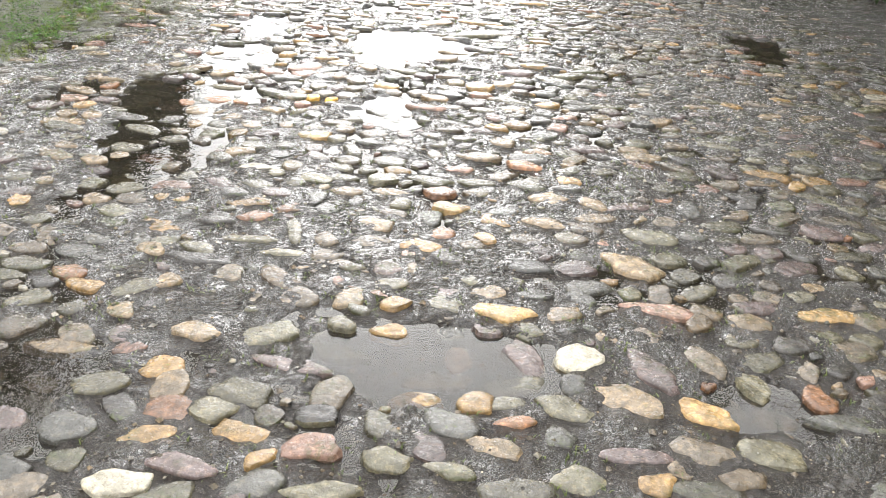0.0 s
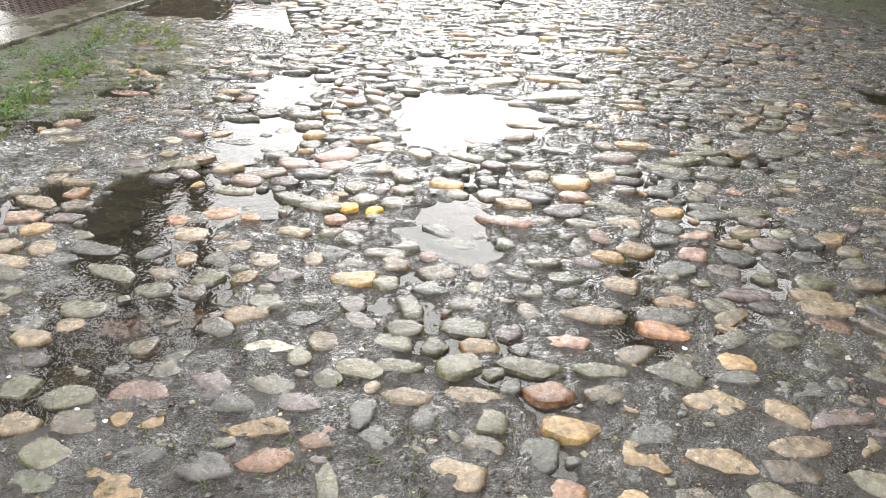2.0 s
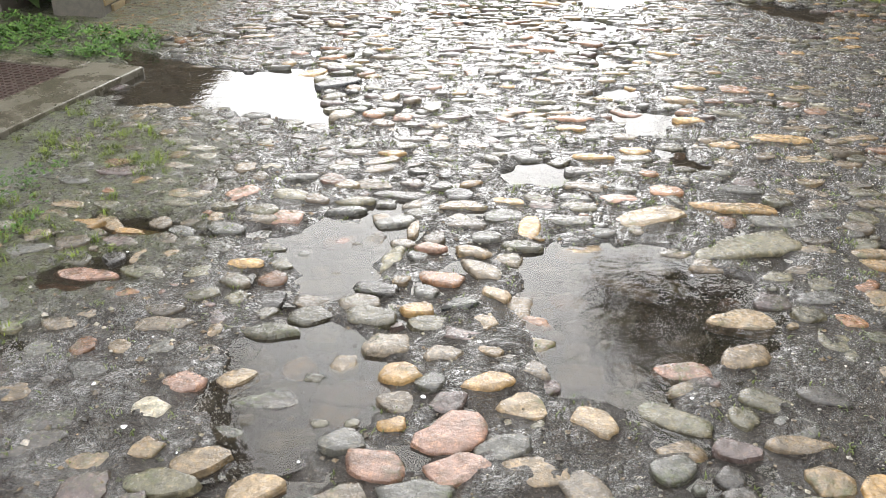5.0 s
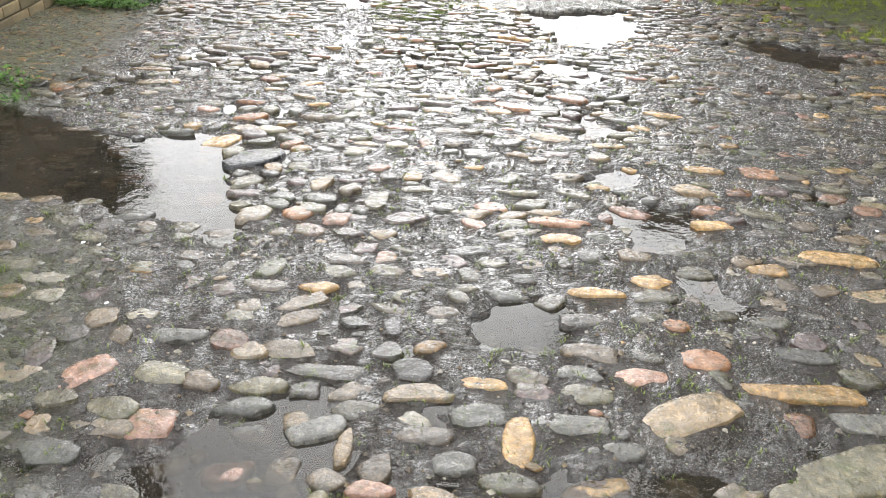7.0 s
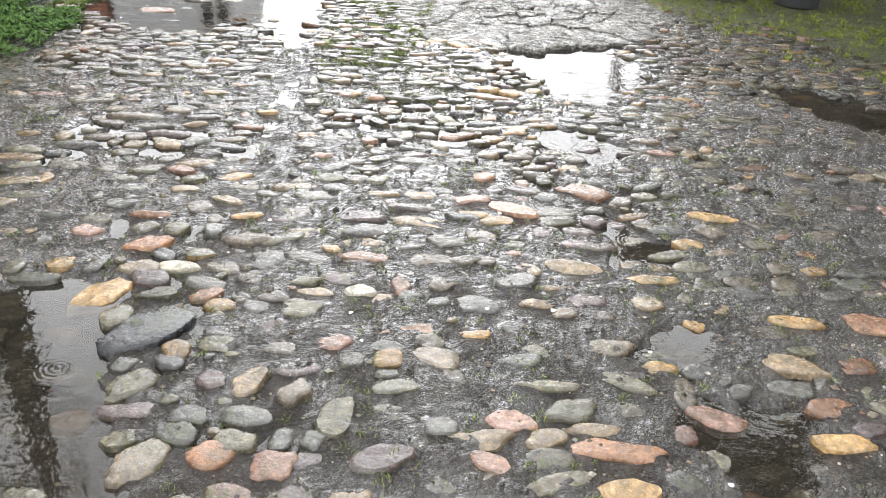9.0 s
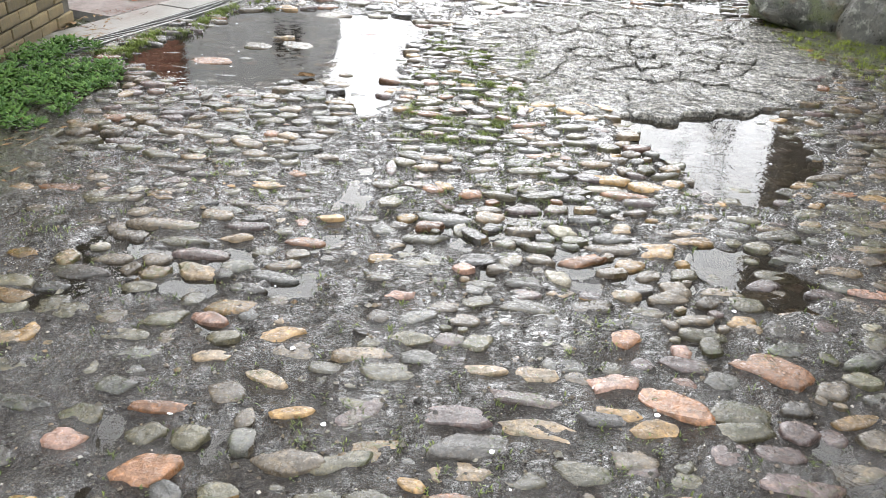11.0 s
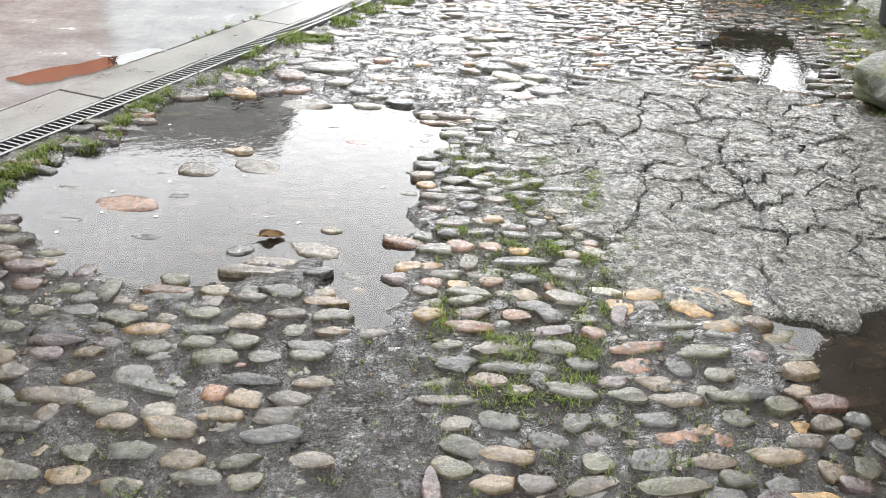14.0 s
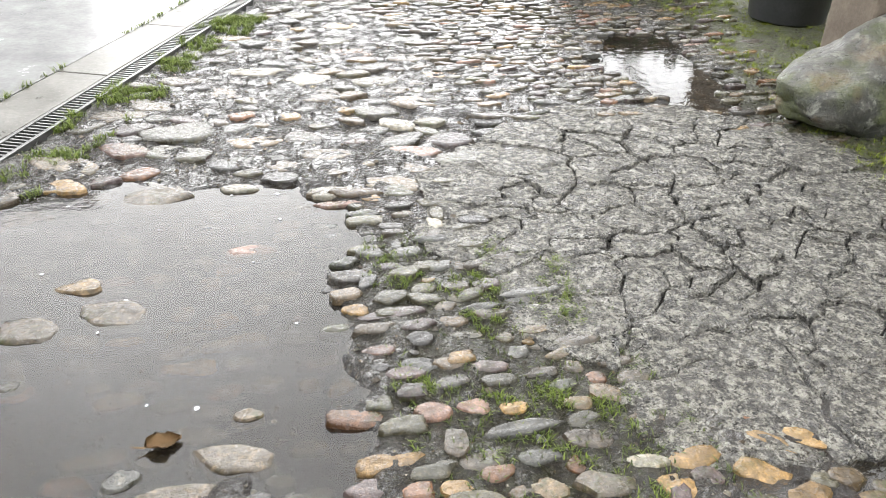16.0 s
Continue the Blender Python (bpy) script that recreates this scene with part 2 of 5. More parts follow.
M_SOIL, M_WATER = soil_material(), water_material()
M_CONCRETE = rough_material("wet_concrete", (0.075, 0.07, 0.055), (0.19, 0.182, 0.16), 4, (0.22, 0.55), 0.5, 0.008, (0.2, 0.19, 0.17))
M_SLAB = rough_material("wet_mossy_concrete", (0.04, 0.036, 0.024), (0.11, 0.10, 0.075), 5, (0.12, 0.4), 0.5, 0.008, (0.13, 0.12, 0.09))
M_YARD = rough_material("wet_yard_concrete", (0.16, 0.16, 0.155), (0.25, 0.25, 0.24), 3, (0.1, 0.3), 0.2, 0.004)
M_SCREED = screed_material()
M_IRON = rough_material("rusty_iron", (0.06, 0.045, 0.04), (0.12, 0.08, 0.065), 20, (0.3, 0.55), 0.4, 0.004, metal=0.5)
M_STEEL = rough_material("galvanised_steel", (0.15, 0.15, 0.145), (0.26, 0.26, 0.25), 18, (0.25, 0.5), 0.15, 0.002, metal=0.8)
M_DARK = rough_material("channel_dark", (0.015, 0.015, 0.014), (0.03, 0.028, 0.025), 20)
M_BRICK = rough_material("mossy_brick", (0.10, 0.075, 0.035), (0.19, 0.14, 0.07), 14, (0.6, 0.9), 0.6, 0.01, (0.12, 0.13, 0.05), random=0.3)
M_MORTAR = rough_material("dark_mortar", (0.06, 0.055, 0.045), (0.11, 0.10, 0.08), 20, (0.7, 0.9))
M_BOULDER = boulder_material()
M_POT = rough_material("black_plastic", (0.045, 0.047, 0.05), (0.065, 0.066, 0.07), 5, (0.35, 0.5), 0.1, 0.002)
M_RENDER = rough_material("white_render", (0.78, 0.78, 0.77), (0.85, 0.85, 0.84), 2, (0.7, 0.9), 0.2, 0.006)
M_WHITE = rough_material("white_paint", (0.72, 0.72, 0.7), (0.8, 0.8, 0.79), 3, (0.5, 0.7), 0.15, 0.003)
M_STONEWALL = rough_material("brown_house_stone", (0.12, 0.095, 0.07), (0.2, 0.165, 0.125), 4, (0.7, 0.9), 0.6, 0.03)
M_RED = rough_material("red_brown_paint", (0.30, 0.10, 0.055), (0.38, 0.15, 0.08), 4, (0.5, 0.8), 0.3, 0.006)
M_SLATE = rough_material("slate", (0.06, 0.063, 0.07), (0.11, 0.11, 0.12), 6, (0.4, 0.6), 0.5, 0.01)
M_GLASS = rough_material("dark_window", (0.02, 0.022, 0.025), (0.03, 0.03, 0.033), 2, (0.03, 0.06), 0.02, 0.001)
M_BARK = rough_material("bark", (0.05, 0.042, 0.033), (0.10, 0.085, 0.065), 12, (0.7, 0.95), 0.8, 0.02)
M_TIMBER = rough_material("weathered_timber", (0.10, 0.075, 0.05), (0.17, 0.13, 0.09), 9, (0.6, 0.9), 0.5, 0.01)
M_LEAF = leaf_material("evergreen_leaf", (0.025, 0.045, 0.015), (0.06, 0.09, 0.03))
M_GRASS = leaf_material("grass_blade", (0.055, 0.085, 0.012), (0.17, 0.215, 0.04))
M_WEED = leaf_material("weed_leaf", (0.025, 0.065, 0.012), (0.085, 0.155, 0.03))
M_MOSS = leaf_material("moss_tuft", (0.10, 0.13, 0.014), (0.24, 0.28, 0.04))
M_OLIVE = leaf_material("olive_moss", (0.035, 0.05, 0.012), (0.10, 0.125, 0.03))
M_DEAD = leaf_material("dead_leaf", (0.17, 0.10, 0.045), (0.27, 0.17, 0.08))

# ---- building helpers ----


def lattice(ix, iy, seed):
    v = (ix * 374761393 + iy * 668265263 + seed * 974634777) & 0x7FFFFFFF
    v = ((v ^ (v >> 13)) * 1274126177) & 0x7FFFFFFF
    return ((v ^ (v >> 16)) & 0xFFFF) / 65535.0


def fuzz(x, y, scale, seed=0):
    """Smooth noise in 0..1 at places x, y (arrays)."""
    x, y = np.asarray(x, float) * scale, np.asarray(y, float) * scale
    turn = 0.6 + seed * 1.7
    x, y = x * math.cos(turn) + y * math.sin(turn), y * math.cos(turn) - x * math.sin(turn)
    ix, iy = np.floor(x).astype(np.int64), np.floor(y).astype(np.int64)
    fx, fy = x - ix, y - iy
    fx, fy = fx * fx * (3 - 2 * fx), fy * fy * (3 - 2 * fy)
    a = lattice(ix, iy, seed) * (1 - fx) + lattice(ix + 1, iy, seed) * fx
    b = lattice(ix, iy + 1, seed) * (1 - fx) + lattice(ix + 1, iy + 1, seed) * fx
    return a * (1 - fy) + b * fy


def inside(poly, x, y):
    """How far x, y (arrays) lie within an outline; outside it is negative."""
    x, y = np.asarray(x, float), np.asarray(y, float)
    best = np.full(x.shape, 1e9)
    odd = np.zeros(x.shape, bool)
    for (ax, ay), (bx, by) in zip(poly, poly[1:] + poly[:1]):
        dx, dy = bx - ax, by - ay
        k = np.clip(((x - ax) * dx + (y - ay) * dy) / (dx * dx + dy * dy + 1e-12), 0, 1)
        best = np.minimum(best, np.hypot(x - ax - k * dx, y - ay - k * dy))
        cross = (ay > y) != (by > y)
        odd ^= cross & (x < (bx - ax) * (y - ay) / (by - ay + 1e-12) + ax)
    return np.where(odd, best, -best)


def mesh_of(name, verts, faces, material, smooth=True, crisp=0):
    me = bpy.data.meshes.new(name)
    me.from_pydata(verts, [], faces)
    me.materials.append(material)
    if smooth:
        me.polygons.foreach_set("use_smooth", [True] * len(me.polygons))
    me.update()
    if crisp:
        me.set_sharp_from_angle(angle=radians(crisp))
    return me


def part(name, bm, material, parent, label="", smooth=False):
    """Links a bmesh as one mesh under a thing or a part."""
    me = bpy.data.meshes.new(name)
    bm.to_mesh(me)
    bm.free()
    me.materials.append(material)
    if smooth:
        me.polygons.foreach_set("use_smooth", [True] * len(me.polygons))
    ob = new(name, me)
    ob.parent = parent
    return tagged(ob, label)


def box(bm, x0, x1, y0, y1, z0, z1, m=None, bevel=0.0):
    made = bmesh.ops.create_cube(bm, size=1.0)["verts"]
    q = Matrix.Translation(((x0 + x1) / 2, (y0 + y1) / 2, (z0 + z1) / 2)) @ Matrix.Diagonal((x1 - x0, y1 - y0, z1 - z0, 1))
    bmesh.ops.transform(bm, matrix=(m @ q) if m else q, verts=made)
    if bevel:
        es = list({e for v in made for e in v.link_edges})
        bmesh.ops.bevel(bm, geom=es, offset=bevel, segments=2, affect="EDGES", profile=0.6)
    return bm


def block(*a, **k):
    return box(bmesh.new(), *a, **k)


def tube(bm, a, b, ra, rb, sides=7):
    a, b = Vector(a), Vector(b)
    d = b - a
    q = d.to_track_quat("Z", "Y").to_matrix().to_4x4()
    made = bmesh.ops.create_cone(bm, cap_ends=True, segments=sides, radius1=ra, radius2=rb, depth=d.length)["verts"]
    bmesh.ops.transform(bm, matrix=Matrix.Translation((a + b) / 2) @ q, verts=made)


# ---- the plan: outlines on the ground, in metres ----
WATER = -0.014
PUDDLES = {
    "near": [(-0.37, 2.17), (-0.23, 2.25), (0.03, 2.33), (0.24, 2.31), (0.39, 2.25), (0.44, 2.0), (0.33, 1.98), (0.17, 1.9), (0.02, 1.87), (-0.21, 1.92), (-0.33, 2.03)],
    "near_side": [(-1.5, 2.05), (-1.27, 2.13), (-1.07, 2.12), (-0.92, 1.94), (-1.06, 1.81), (-1.04, 1.63), (-1.3, 1.5), (-1.6, 1.7)],
    "near_right": [(0.86, 2.05), (1.05, 2.12), (1.2, 2.0), (1.15, 1.85), (0.92, 1.85)],
    "long_left": [(-1.8, 4.65), (-1.56, 4.78), (-1.25, 4.65), (-1.06, 4.62), (-1.1, 4.45), (-1.27, 4.36), (-1.12, 3.78), (-1.12, 3.44), (-1.26, 3.25), (-1.42, 3.17), (-1.46, 2.92), (-1.56, 2.83), (-1.62, 3.13), (-1.56, 3.3), (-1.68, 3.62), (-1.78, 4.15)],
    "twin_far": [(-1.9, 6.3), (-1.67, 6.23), (-1.47, 6.32), (-1.34, 6.53), (-1.15, 6.59), (-1.15, 6.33), (-1.26, 5.96), (-1.26, 5.79), (-1.52, 5.76), (-1.54, 5.98)],
    "twin_near": [(-1.66, 5.35), (-1.6, 5.54), (-1.44, 5.62), (-1.25, 5.58), (-1.2, 5.4), (-1.17, 5.2), (-1.23, 5.08), (-1.39, 4.99), (-1.53, 4.94), (-1.65, 5.18)],
    "middle": [(-0.78, 6.11), (-0.52, 6.24), (-0.27, 6.24), (-0.11, 6.16), (-0.04, 6.04), (0.1, 5.98), (0.1, 5.7), (-0.08, 5.52), (-0.26, 5.43), (-0.34, 5.3), (-0.29, 5.08), (-0.4, 5.12), (-0.48, 5.28), (-0.66, 5.29), (-0.7, 5.51), (-0.72, 5.86)],
    "middle_tail": [(-0.44, 4.67), (-0.36, 4.71), (-0.26, 4.69), (-0.25, 4.57), (-0.2, 4.31), (-0.14, 4.24), (-0.3, 4.1), (-0.52, 4.2), (-0.58, 4.35), (-0.52, 4.51)],
    "left_brown": [(-3.3, 8.84), (-2.82, 8.57), (-2.46, 8.4), (-2.16, 8.36), (-2.06, 8.42), (-1.91, 8.38), (-1.84, 8.1), (-1.74, 7.8), (-1.66, 7.5), (-1.75, 7.36), (-1.9, 7.5), (-2.05, 7.6), (-2.45, 7.68), (-2.9, 7.64)],
    "slit": [(-2.51, 6.37), (-2.02, 6.34), (-1.93, 6.19), (-2.35, 6.17)],
    "slit_near": [(-2.44, 5.94), (-2.16, 6.03), (-2.09, 5.82), (-2.38, 5.75)],
    "right_small": [(-0.08, 7.3), (0.12, 7.3), (0.16, 7.07), (0.27, 7.09), (0.18, 6.94), (-0.02, 7.1)],
    "cup": [(-0.78, 6.87), (-0.7, 6.99), (-0.47, 6.99), (-0.49, 6.84), (-0.59, 6.74), (-0.75, 6.75)],
    "right_brown": [(-0.29, 8.08), (-0.05, 8.26), (0.07, 8.26), (0.02, 8.02), (-0.1, 7.9), (0.02, 7.76), (0.2, 7.8), (0.17, 7.62), (0.02, 7.4), (-0.17, 7.42), (-0.21, 7.67), (-0.16, 7.96)],
    "right_dark": [(-0.11, 8.92), (0.08, 8.75), (0.05, 8.56), (-0.15, 8.6)],
    "verge_right": [(1.26, 10.83), (1.62, 10.76), (1.98, 10.37), (1.74, 9.96), (1.46, 10.22), (1.32, 10.41)],
    "screed_edge": [(-0.26, 11.5), (-0.04, 11.62), (0.47, 11.65), (0.69, 11.56), (0.58, 10.86), (0.22, 10.34), (-0.08, 10.48), (-0.03, 10.69), (-0.06, 10.89), (-0.22, 11.05), (-0.27, 11.3)],
    "screed_tail": [(-0.14, 10.03), (0.08, 9.96), (0.18, 9.72), (0.12, 9.55), (-0.06, 9.6), (-0.21, 9.86)],
    "great": [(-3.12, 12.01), (-3.16, 12.35), (-2.98, 12.61), (-2.86, 12.8), (-2.86, 13.2), (-2.66, 13.5), (-2.17, 13.56), (-1.92, 13.42), (-1.49, 13.4), (-1.28, 13.15), (-1.2, 12.9), (-1.38, 12.74), (-1.45, 12.5), (-1.47, 12.0), (-1.5, 11.59), (-1.57, 11.28), (-1.71, 11.5), (-1.79, 11.75), (-1.94, 11.7), (-2.13, 11.58), (-2.47, 11.53), (-2.77, 11.68), (-2.87, 11.88)],
    "boulder_side": [(0.54, 14.87), (1.0, 15.6), (1.48, 15.48), (1.2, 14.5), (1.04, 14.0), (0.65, 13.92), (0.72, 14.45)],
    "right_edge": [(2.14, 6.77), (2.53, 6.69), (2.44, 5.86), (2.17, 5.96)],
}
SHALLOW = {"long_left": 0.68, "near_side": 0.75, "twin_near": 0.8, "twin_far": 0.58, "slit": 0.7, "slit_near": 0.7, "right_brown": 0.8, "right_small": 0.6, "middle_tail": 0.75, "screed_tail": 0.7}
SCREED = [(0.04, 14.06), (0.58, 13.8), (0.92, 13.62), (1.2, 13.08), (0.9, 12.2), (0.62, 11.75), (0.07, 11.66), (-0.24, 11.59), (-0.39, 11.68), (-0.53, 11.89), (-0.6, 12.1), (-0.62, 12.42), (-0.7, 12.64), (-0.8, 12.89), (-0.66, 13.43)]
RUT = [(-1.66, 9.3), (-1.4, 9.3), (-1.42, 10.4), (-1.42, 11.4), (-1.66, 11.5), (-1.64, 10.4)]
DRAIN = Vector((-3.54, 11.96)), Vector((0.4, 0.9165))
YARD = [(-3.66, 12.0), (-0.6, 19.0), (-5.0, 19.5), (-8.0, 19.5), (-8.0, 12.9), (-3.74, 12.9)]
SLAB_AT, SLAB_U, SLAB_V = Vector((-3.02, 8.06)), Vector((-0.974, 0.225)), Vector((-0.225, -0.974))
LEFT_EDGE = lambda y: np.interp(y, [0, 5, 8.5, 10.5, 12, 19], [-2.35, -2.75, -3.1, -3.0, -3.55, -0.75])
RIGHT_EDGE = lambda y: np.interp(y, [0, 8, 10, 11.5, 12.7, 13.3, 14.2, 15, 18, 24], [3.4, 3.2, 2.8, 2.4, 1.6, 1.2, 1.45, 1.85, 2.4, 2.4])


def wet_depth(x, y):
    """1 in a puddle's bed, 0 on the dry road."""
    wob = (fuzz(x, y, 9, 3) - 0.5) * 0.09 + (fuzz(x, y, 24, 4) - 0.5) * 0.05
    m = np.zeros(np.shape(x))
    for name, p in PUDDLES.items():
        k = np.clip((inside(p, x, y) + wob + 0.045) / 0.11, 0, 1)
        m = np.maximum(m, k * k * (3 - 2 * k) * SHALLOW.get(name, 1.0))
    return m


def height(x, y, depth=None, fine=True):
    """The soil's height at x, y (arrays); without fine, the even bed under its crumbs."""
    d = wet_depth(x, y) if depth is None else depth
    h = (fuzz(x, y, 1.3, 1) - 0.5) * 0.010 + (fuzz(x, y, 11, 2) - 0.5) * 0.006 + 0.001
    if fine:
        h = h + (fuzz(x, y, 17, 7) - 0.5) * 0.008 + (fuzz(x, y, 13, 17) - 0.5) * 0.006 + (fuzz(x, y, 27, 27) - 0.3) * 0.011
        # hollows that hold a film of rain
        k = np.clip((0.6 * fuzz(x, y, 1.9, 51) + 0.4 * fuzz(x, y, 6.5, 52) - 0.54) / 0.12, 0, 1)
        k = np.maximum(k, np.clip((inside(RUT, x, y) + 0.03) / 0.1, 0, 1) * np.clip(2.2 * fuzz(x, y, 3.1, 53) - 0.3, 0, 1))
        h = h - 0.014 * k
    out_l = np.clip((LEFT_EDGE(y) - x) * 0.8, 0, 1) * 0.03
    out_r = np.clip((x - RIGHT_EDGE(y)) * 0.8, 0, 1) * 0.05
    z = h - 0.044 * d + (out_l + out_r) * (1 - d)
    # mud stands clear of the water or lies clear below it
    return z + 0.003 * np.tanh((z - WATER) / 0.002) - 0.003


# ---- the ground ----
def ground():
    def axis(a, b, step, far):
        fine = np.arange(a, b + 1e-6, step)
        grow = np.cumsum(0.08 * 1.35 ** np.arange(24))
        grow = grow[grow < far]
        return np.concatenate([a - grow[::-1], fine, b + grow])
    xs, ys = axis(-3.6, 2.6, 0.0165, 380), axis(1.1, 16.5, 0.02, 380)
    X, Y = np.meshgrid(xs, ys)
    Z = height(X, Y)
    yard = np.clip(inside(YARD, X, Y) / 0.08, 0, 1)
    u = (X - SLAB_AT.x) * SLAB_U.x + (Y - SLAB_AT.y) * SLAB_U.y
    v = (X - SLAB_AT.x) * SLAB_V.x + (Y - SLAB_AT.y) * SLAB_V.y
    slab = (u > 0.03) & (u < 1.57) & (v > -0.22) & (v < 1.87)
    Z = np.where(slab, -0.03, Z) - yard * 0.07
    Z -= np.clip((inside(SCREED, X, Y) - 0.02) / 0.06, 0, 1) * 0.03
    # the bed of the channel drain
    dx, dy = X - DRAIN[0].x, Y - DRAIN[0].y
    off = dx * DRAIN[1].y - dy * DRAIN[1].x
    run = dx * DRAIN[1].x + dy * DRAIN[1].y
    Z = np.where((off < 0.0) & (off > -0.5) & (run > -1.6) & (run < 7.2), -0.16, Z)
    nx, ny = len(xs), len(ys)
    V = np.stack([X.ravel(), Y.ravel(), Z.ravel()], 1)
    i = (np.arange(ny - 1)[:, None] * nx + np.arange(nx - 1)).ravel()
    F = np.stack([i, i + 1, i + nx + 1, i + nx], 1)
    me = bpy.data.meshes.new("ground")
    me.vertices.add(len(V)), me.loops.add(F.size), me.polygons.add(len(F))
    me.vertices.foreach_set("co", V.ravel())
    me.loops.foreach_set("vertex_index", F.ravel())
    me.polygons.foreach_set("loop_start", np.arange(0, F.size, 4))
    me.polygons.foreach_set("use_smooth", np.ones(len(F), bool))
    me.update(calc_edges=True)
    me.validate()
    moss = np.clip((LEFT_EDGE(Y) - X + 0.25) * 2.2, 0, 1) * 0.75
    moss = np.maximum(moss, np.clip((X - RIGHT_EDGE(Y) + 0.5) * 1.6, 0, 1) * np.clip((Y - 8.0) / 2, 0, 1))
    moss = np.maximum(moss, 0.22 * np.clip((inside([(-1.35, 11.2), (-1.3, 12.9), (-0.4, 12.7), (-0.9, 11.2)], X, Y) + 0.2) / 0.3, 0, 1))
    moss = np.maximum(moss, 0.6 * np.clip((inside([(-2.9, 5.0), (-2.9, 7.6), (-2.1, 7.2), (-1.95, 6.0)], X, Y) + 0.2) / 0.4, 0, 1))
    a = me.attributes.new("moss", "FLOAT", "POINT")
    a.data.foreach_set("value", moss.ravel().astype(np.float32))
    me.materials.append(M_SOIL)
    return tagged(new("ground", me), "dark wet soil and grit of the lane, with mossy verges", "ground", kind="structure")


GROUND = ground()


def puddle(outline):
    """A level sheet of water; the soil's rise gives it its shore."""
    cx, cy = np.mean([p[0] for p in outline]), np.mean([p[1] for p in outline])
    bm = bmesh.new()
    vs = []
    n = len(outline)
    for i, (x, y) in enumerate(outline):
        ax, ay = outline[i - 1]
        bx, by = outline[(i + 1) % n]
        tx, ty = bx - ax, by - ay
        k = math.hypot(tx, ty) or 1
        area = sum(p[0] * q[1] - q[0] * p[1] for p, q in zip(outline, outline[1:] + outline[:1]))
        s = 0.07 if area > 0 else -0.07
        vs.append(bm.verts.new((x + s * ty / k, y - s * tx / k, WATER)))
    f = bm.faces.new(vs)
    bmesh.ops.triangulate(bm, faces=[f])
    bmesh.ops.recalc_face_normals(bm, faces=bm.faces)
    for f in bm.faces:
        if f.normal.z < 0:
            f.normal_flip()
    return tagged(part("puddle", bm, M_WATER, None), "shallow rain puddle of murky water lying between the cobbles", "puddle", "puddles on the lane", "structure")


for outline in PUDDLES.values():
    puddle(outline)


def rain_film():
    """Shallow rainwater in the hollows of the soil, clear of the puddles."""
    step = 0.07
    xs, ys = np.arange(-3.0, 2.6, step), np.arange(1.2, 13.4, step)
    X, Y = np.meshgrid(xs, ys)
    low = np.full(X.shape, 1e9)
    for ox in (0.0, 0.25, 0.5, 0.75, 1.0):
        for oy in (0.0, 0.25, 0.5, 0.75, 1.0):
            low = np.minimum(low, height(X + ox * step, Y + oy * step, 0.0))
    clear = np.ones(X.shape, bool)
    for p in PUDDLES.values():
        clear &= inside(p, X + step / 2, Y + step / 2) < -0.12
    clear &= (inside(SCREED, X, Y) < -0.1) & (X > LEFT_EDGE(Y)) & (X < RIGHT_EDGE(Y))
    cells = set(zip(*(q.tolist() for q in np.nonzero(clear & (low < WATER + 0.002)))))
    while cells:
        todo, patch = [cells.pop()], []
        while todo:
            j, i = todo.pop()
            patch.append((j, i))
            for q in ((j + 1, i), (j - 1, i), (j, i + 1), (j, i - 1)):
                if q in cells:
                    cells.remove(q)
                    todo.append(q)
        if len(patch) < 3:
            continue
        V, F, index = [], [], {}
        for j, i in sorted(patch):
            f = []
            for u, v in ((i, j), (i + 1, j), (i + 1, j + 1), (i, j + 1)):
                if (u, v) not in index:
                    index[(u, v)] = len(V)
                    V.append((-3.0 + u * step, 1.2 + v * step, WATER + 0.0005))
                f.append(index[(u, v)])
            F.append(f)
        tagged(new("puddle", mesh_of("puddle", V, F, M_WATER)), "thin film of rainwater in a hollow between the cobbles", "puddle", "puddles on the lane", "structure")


rain_film()

# ---- broken screed, yard, drain, slab ----


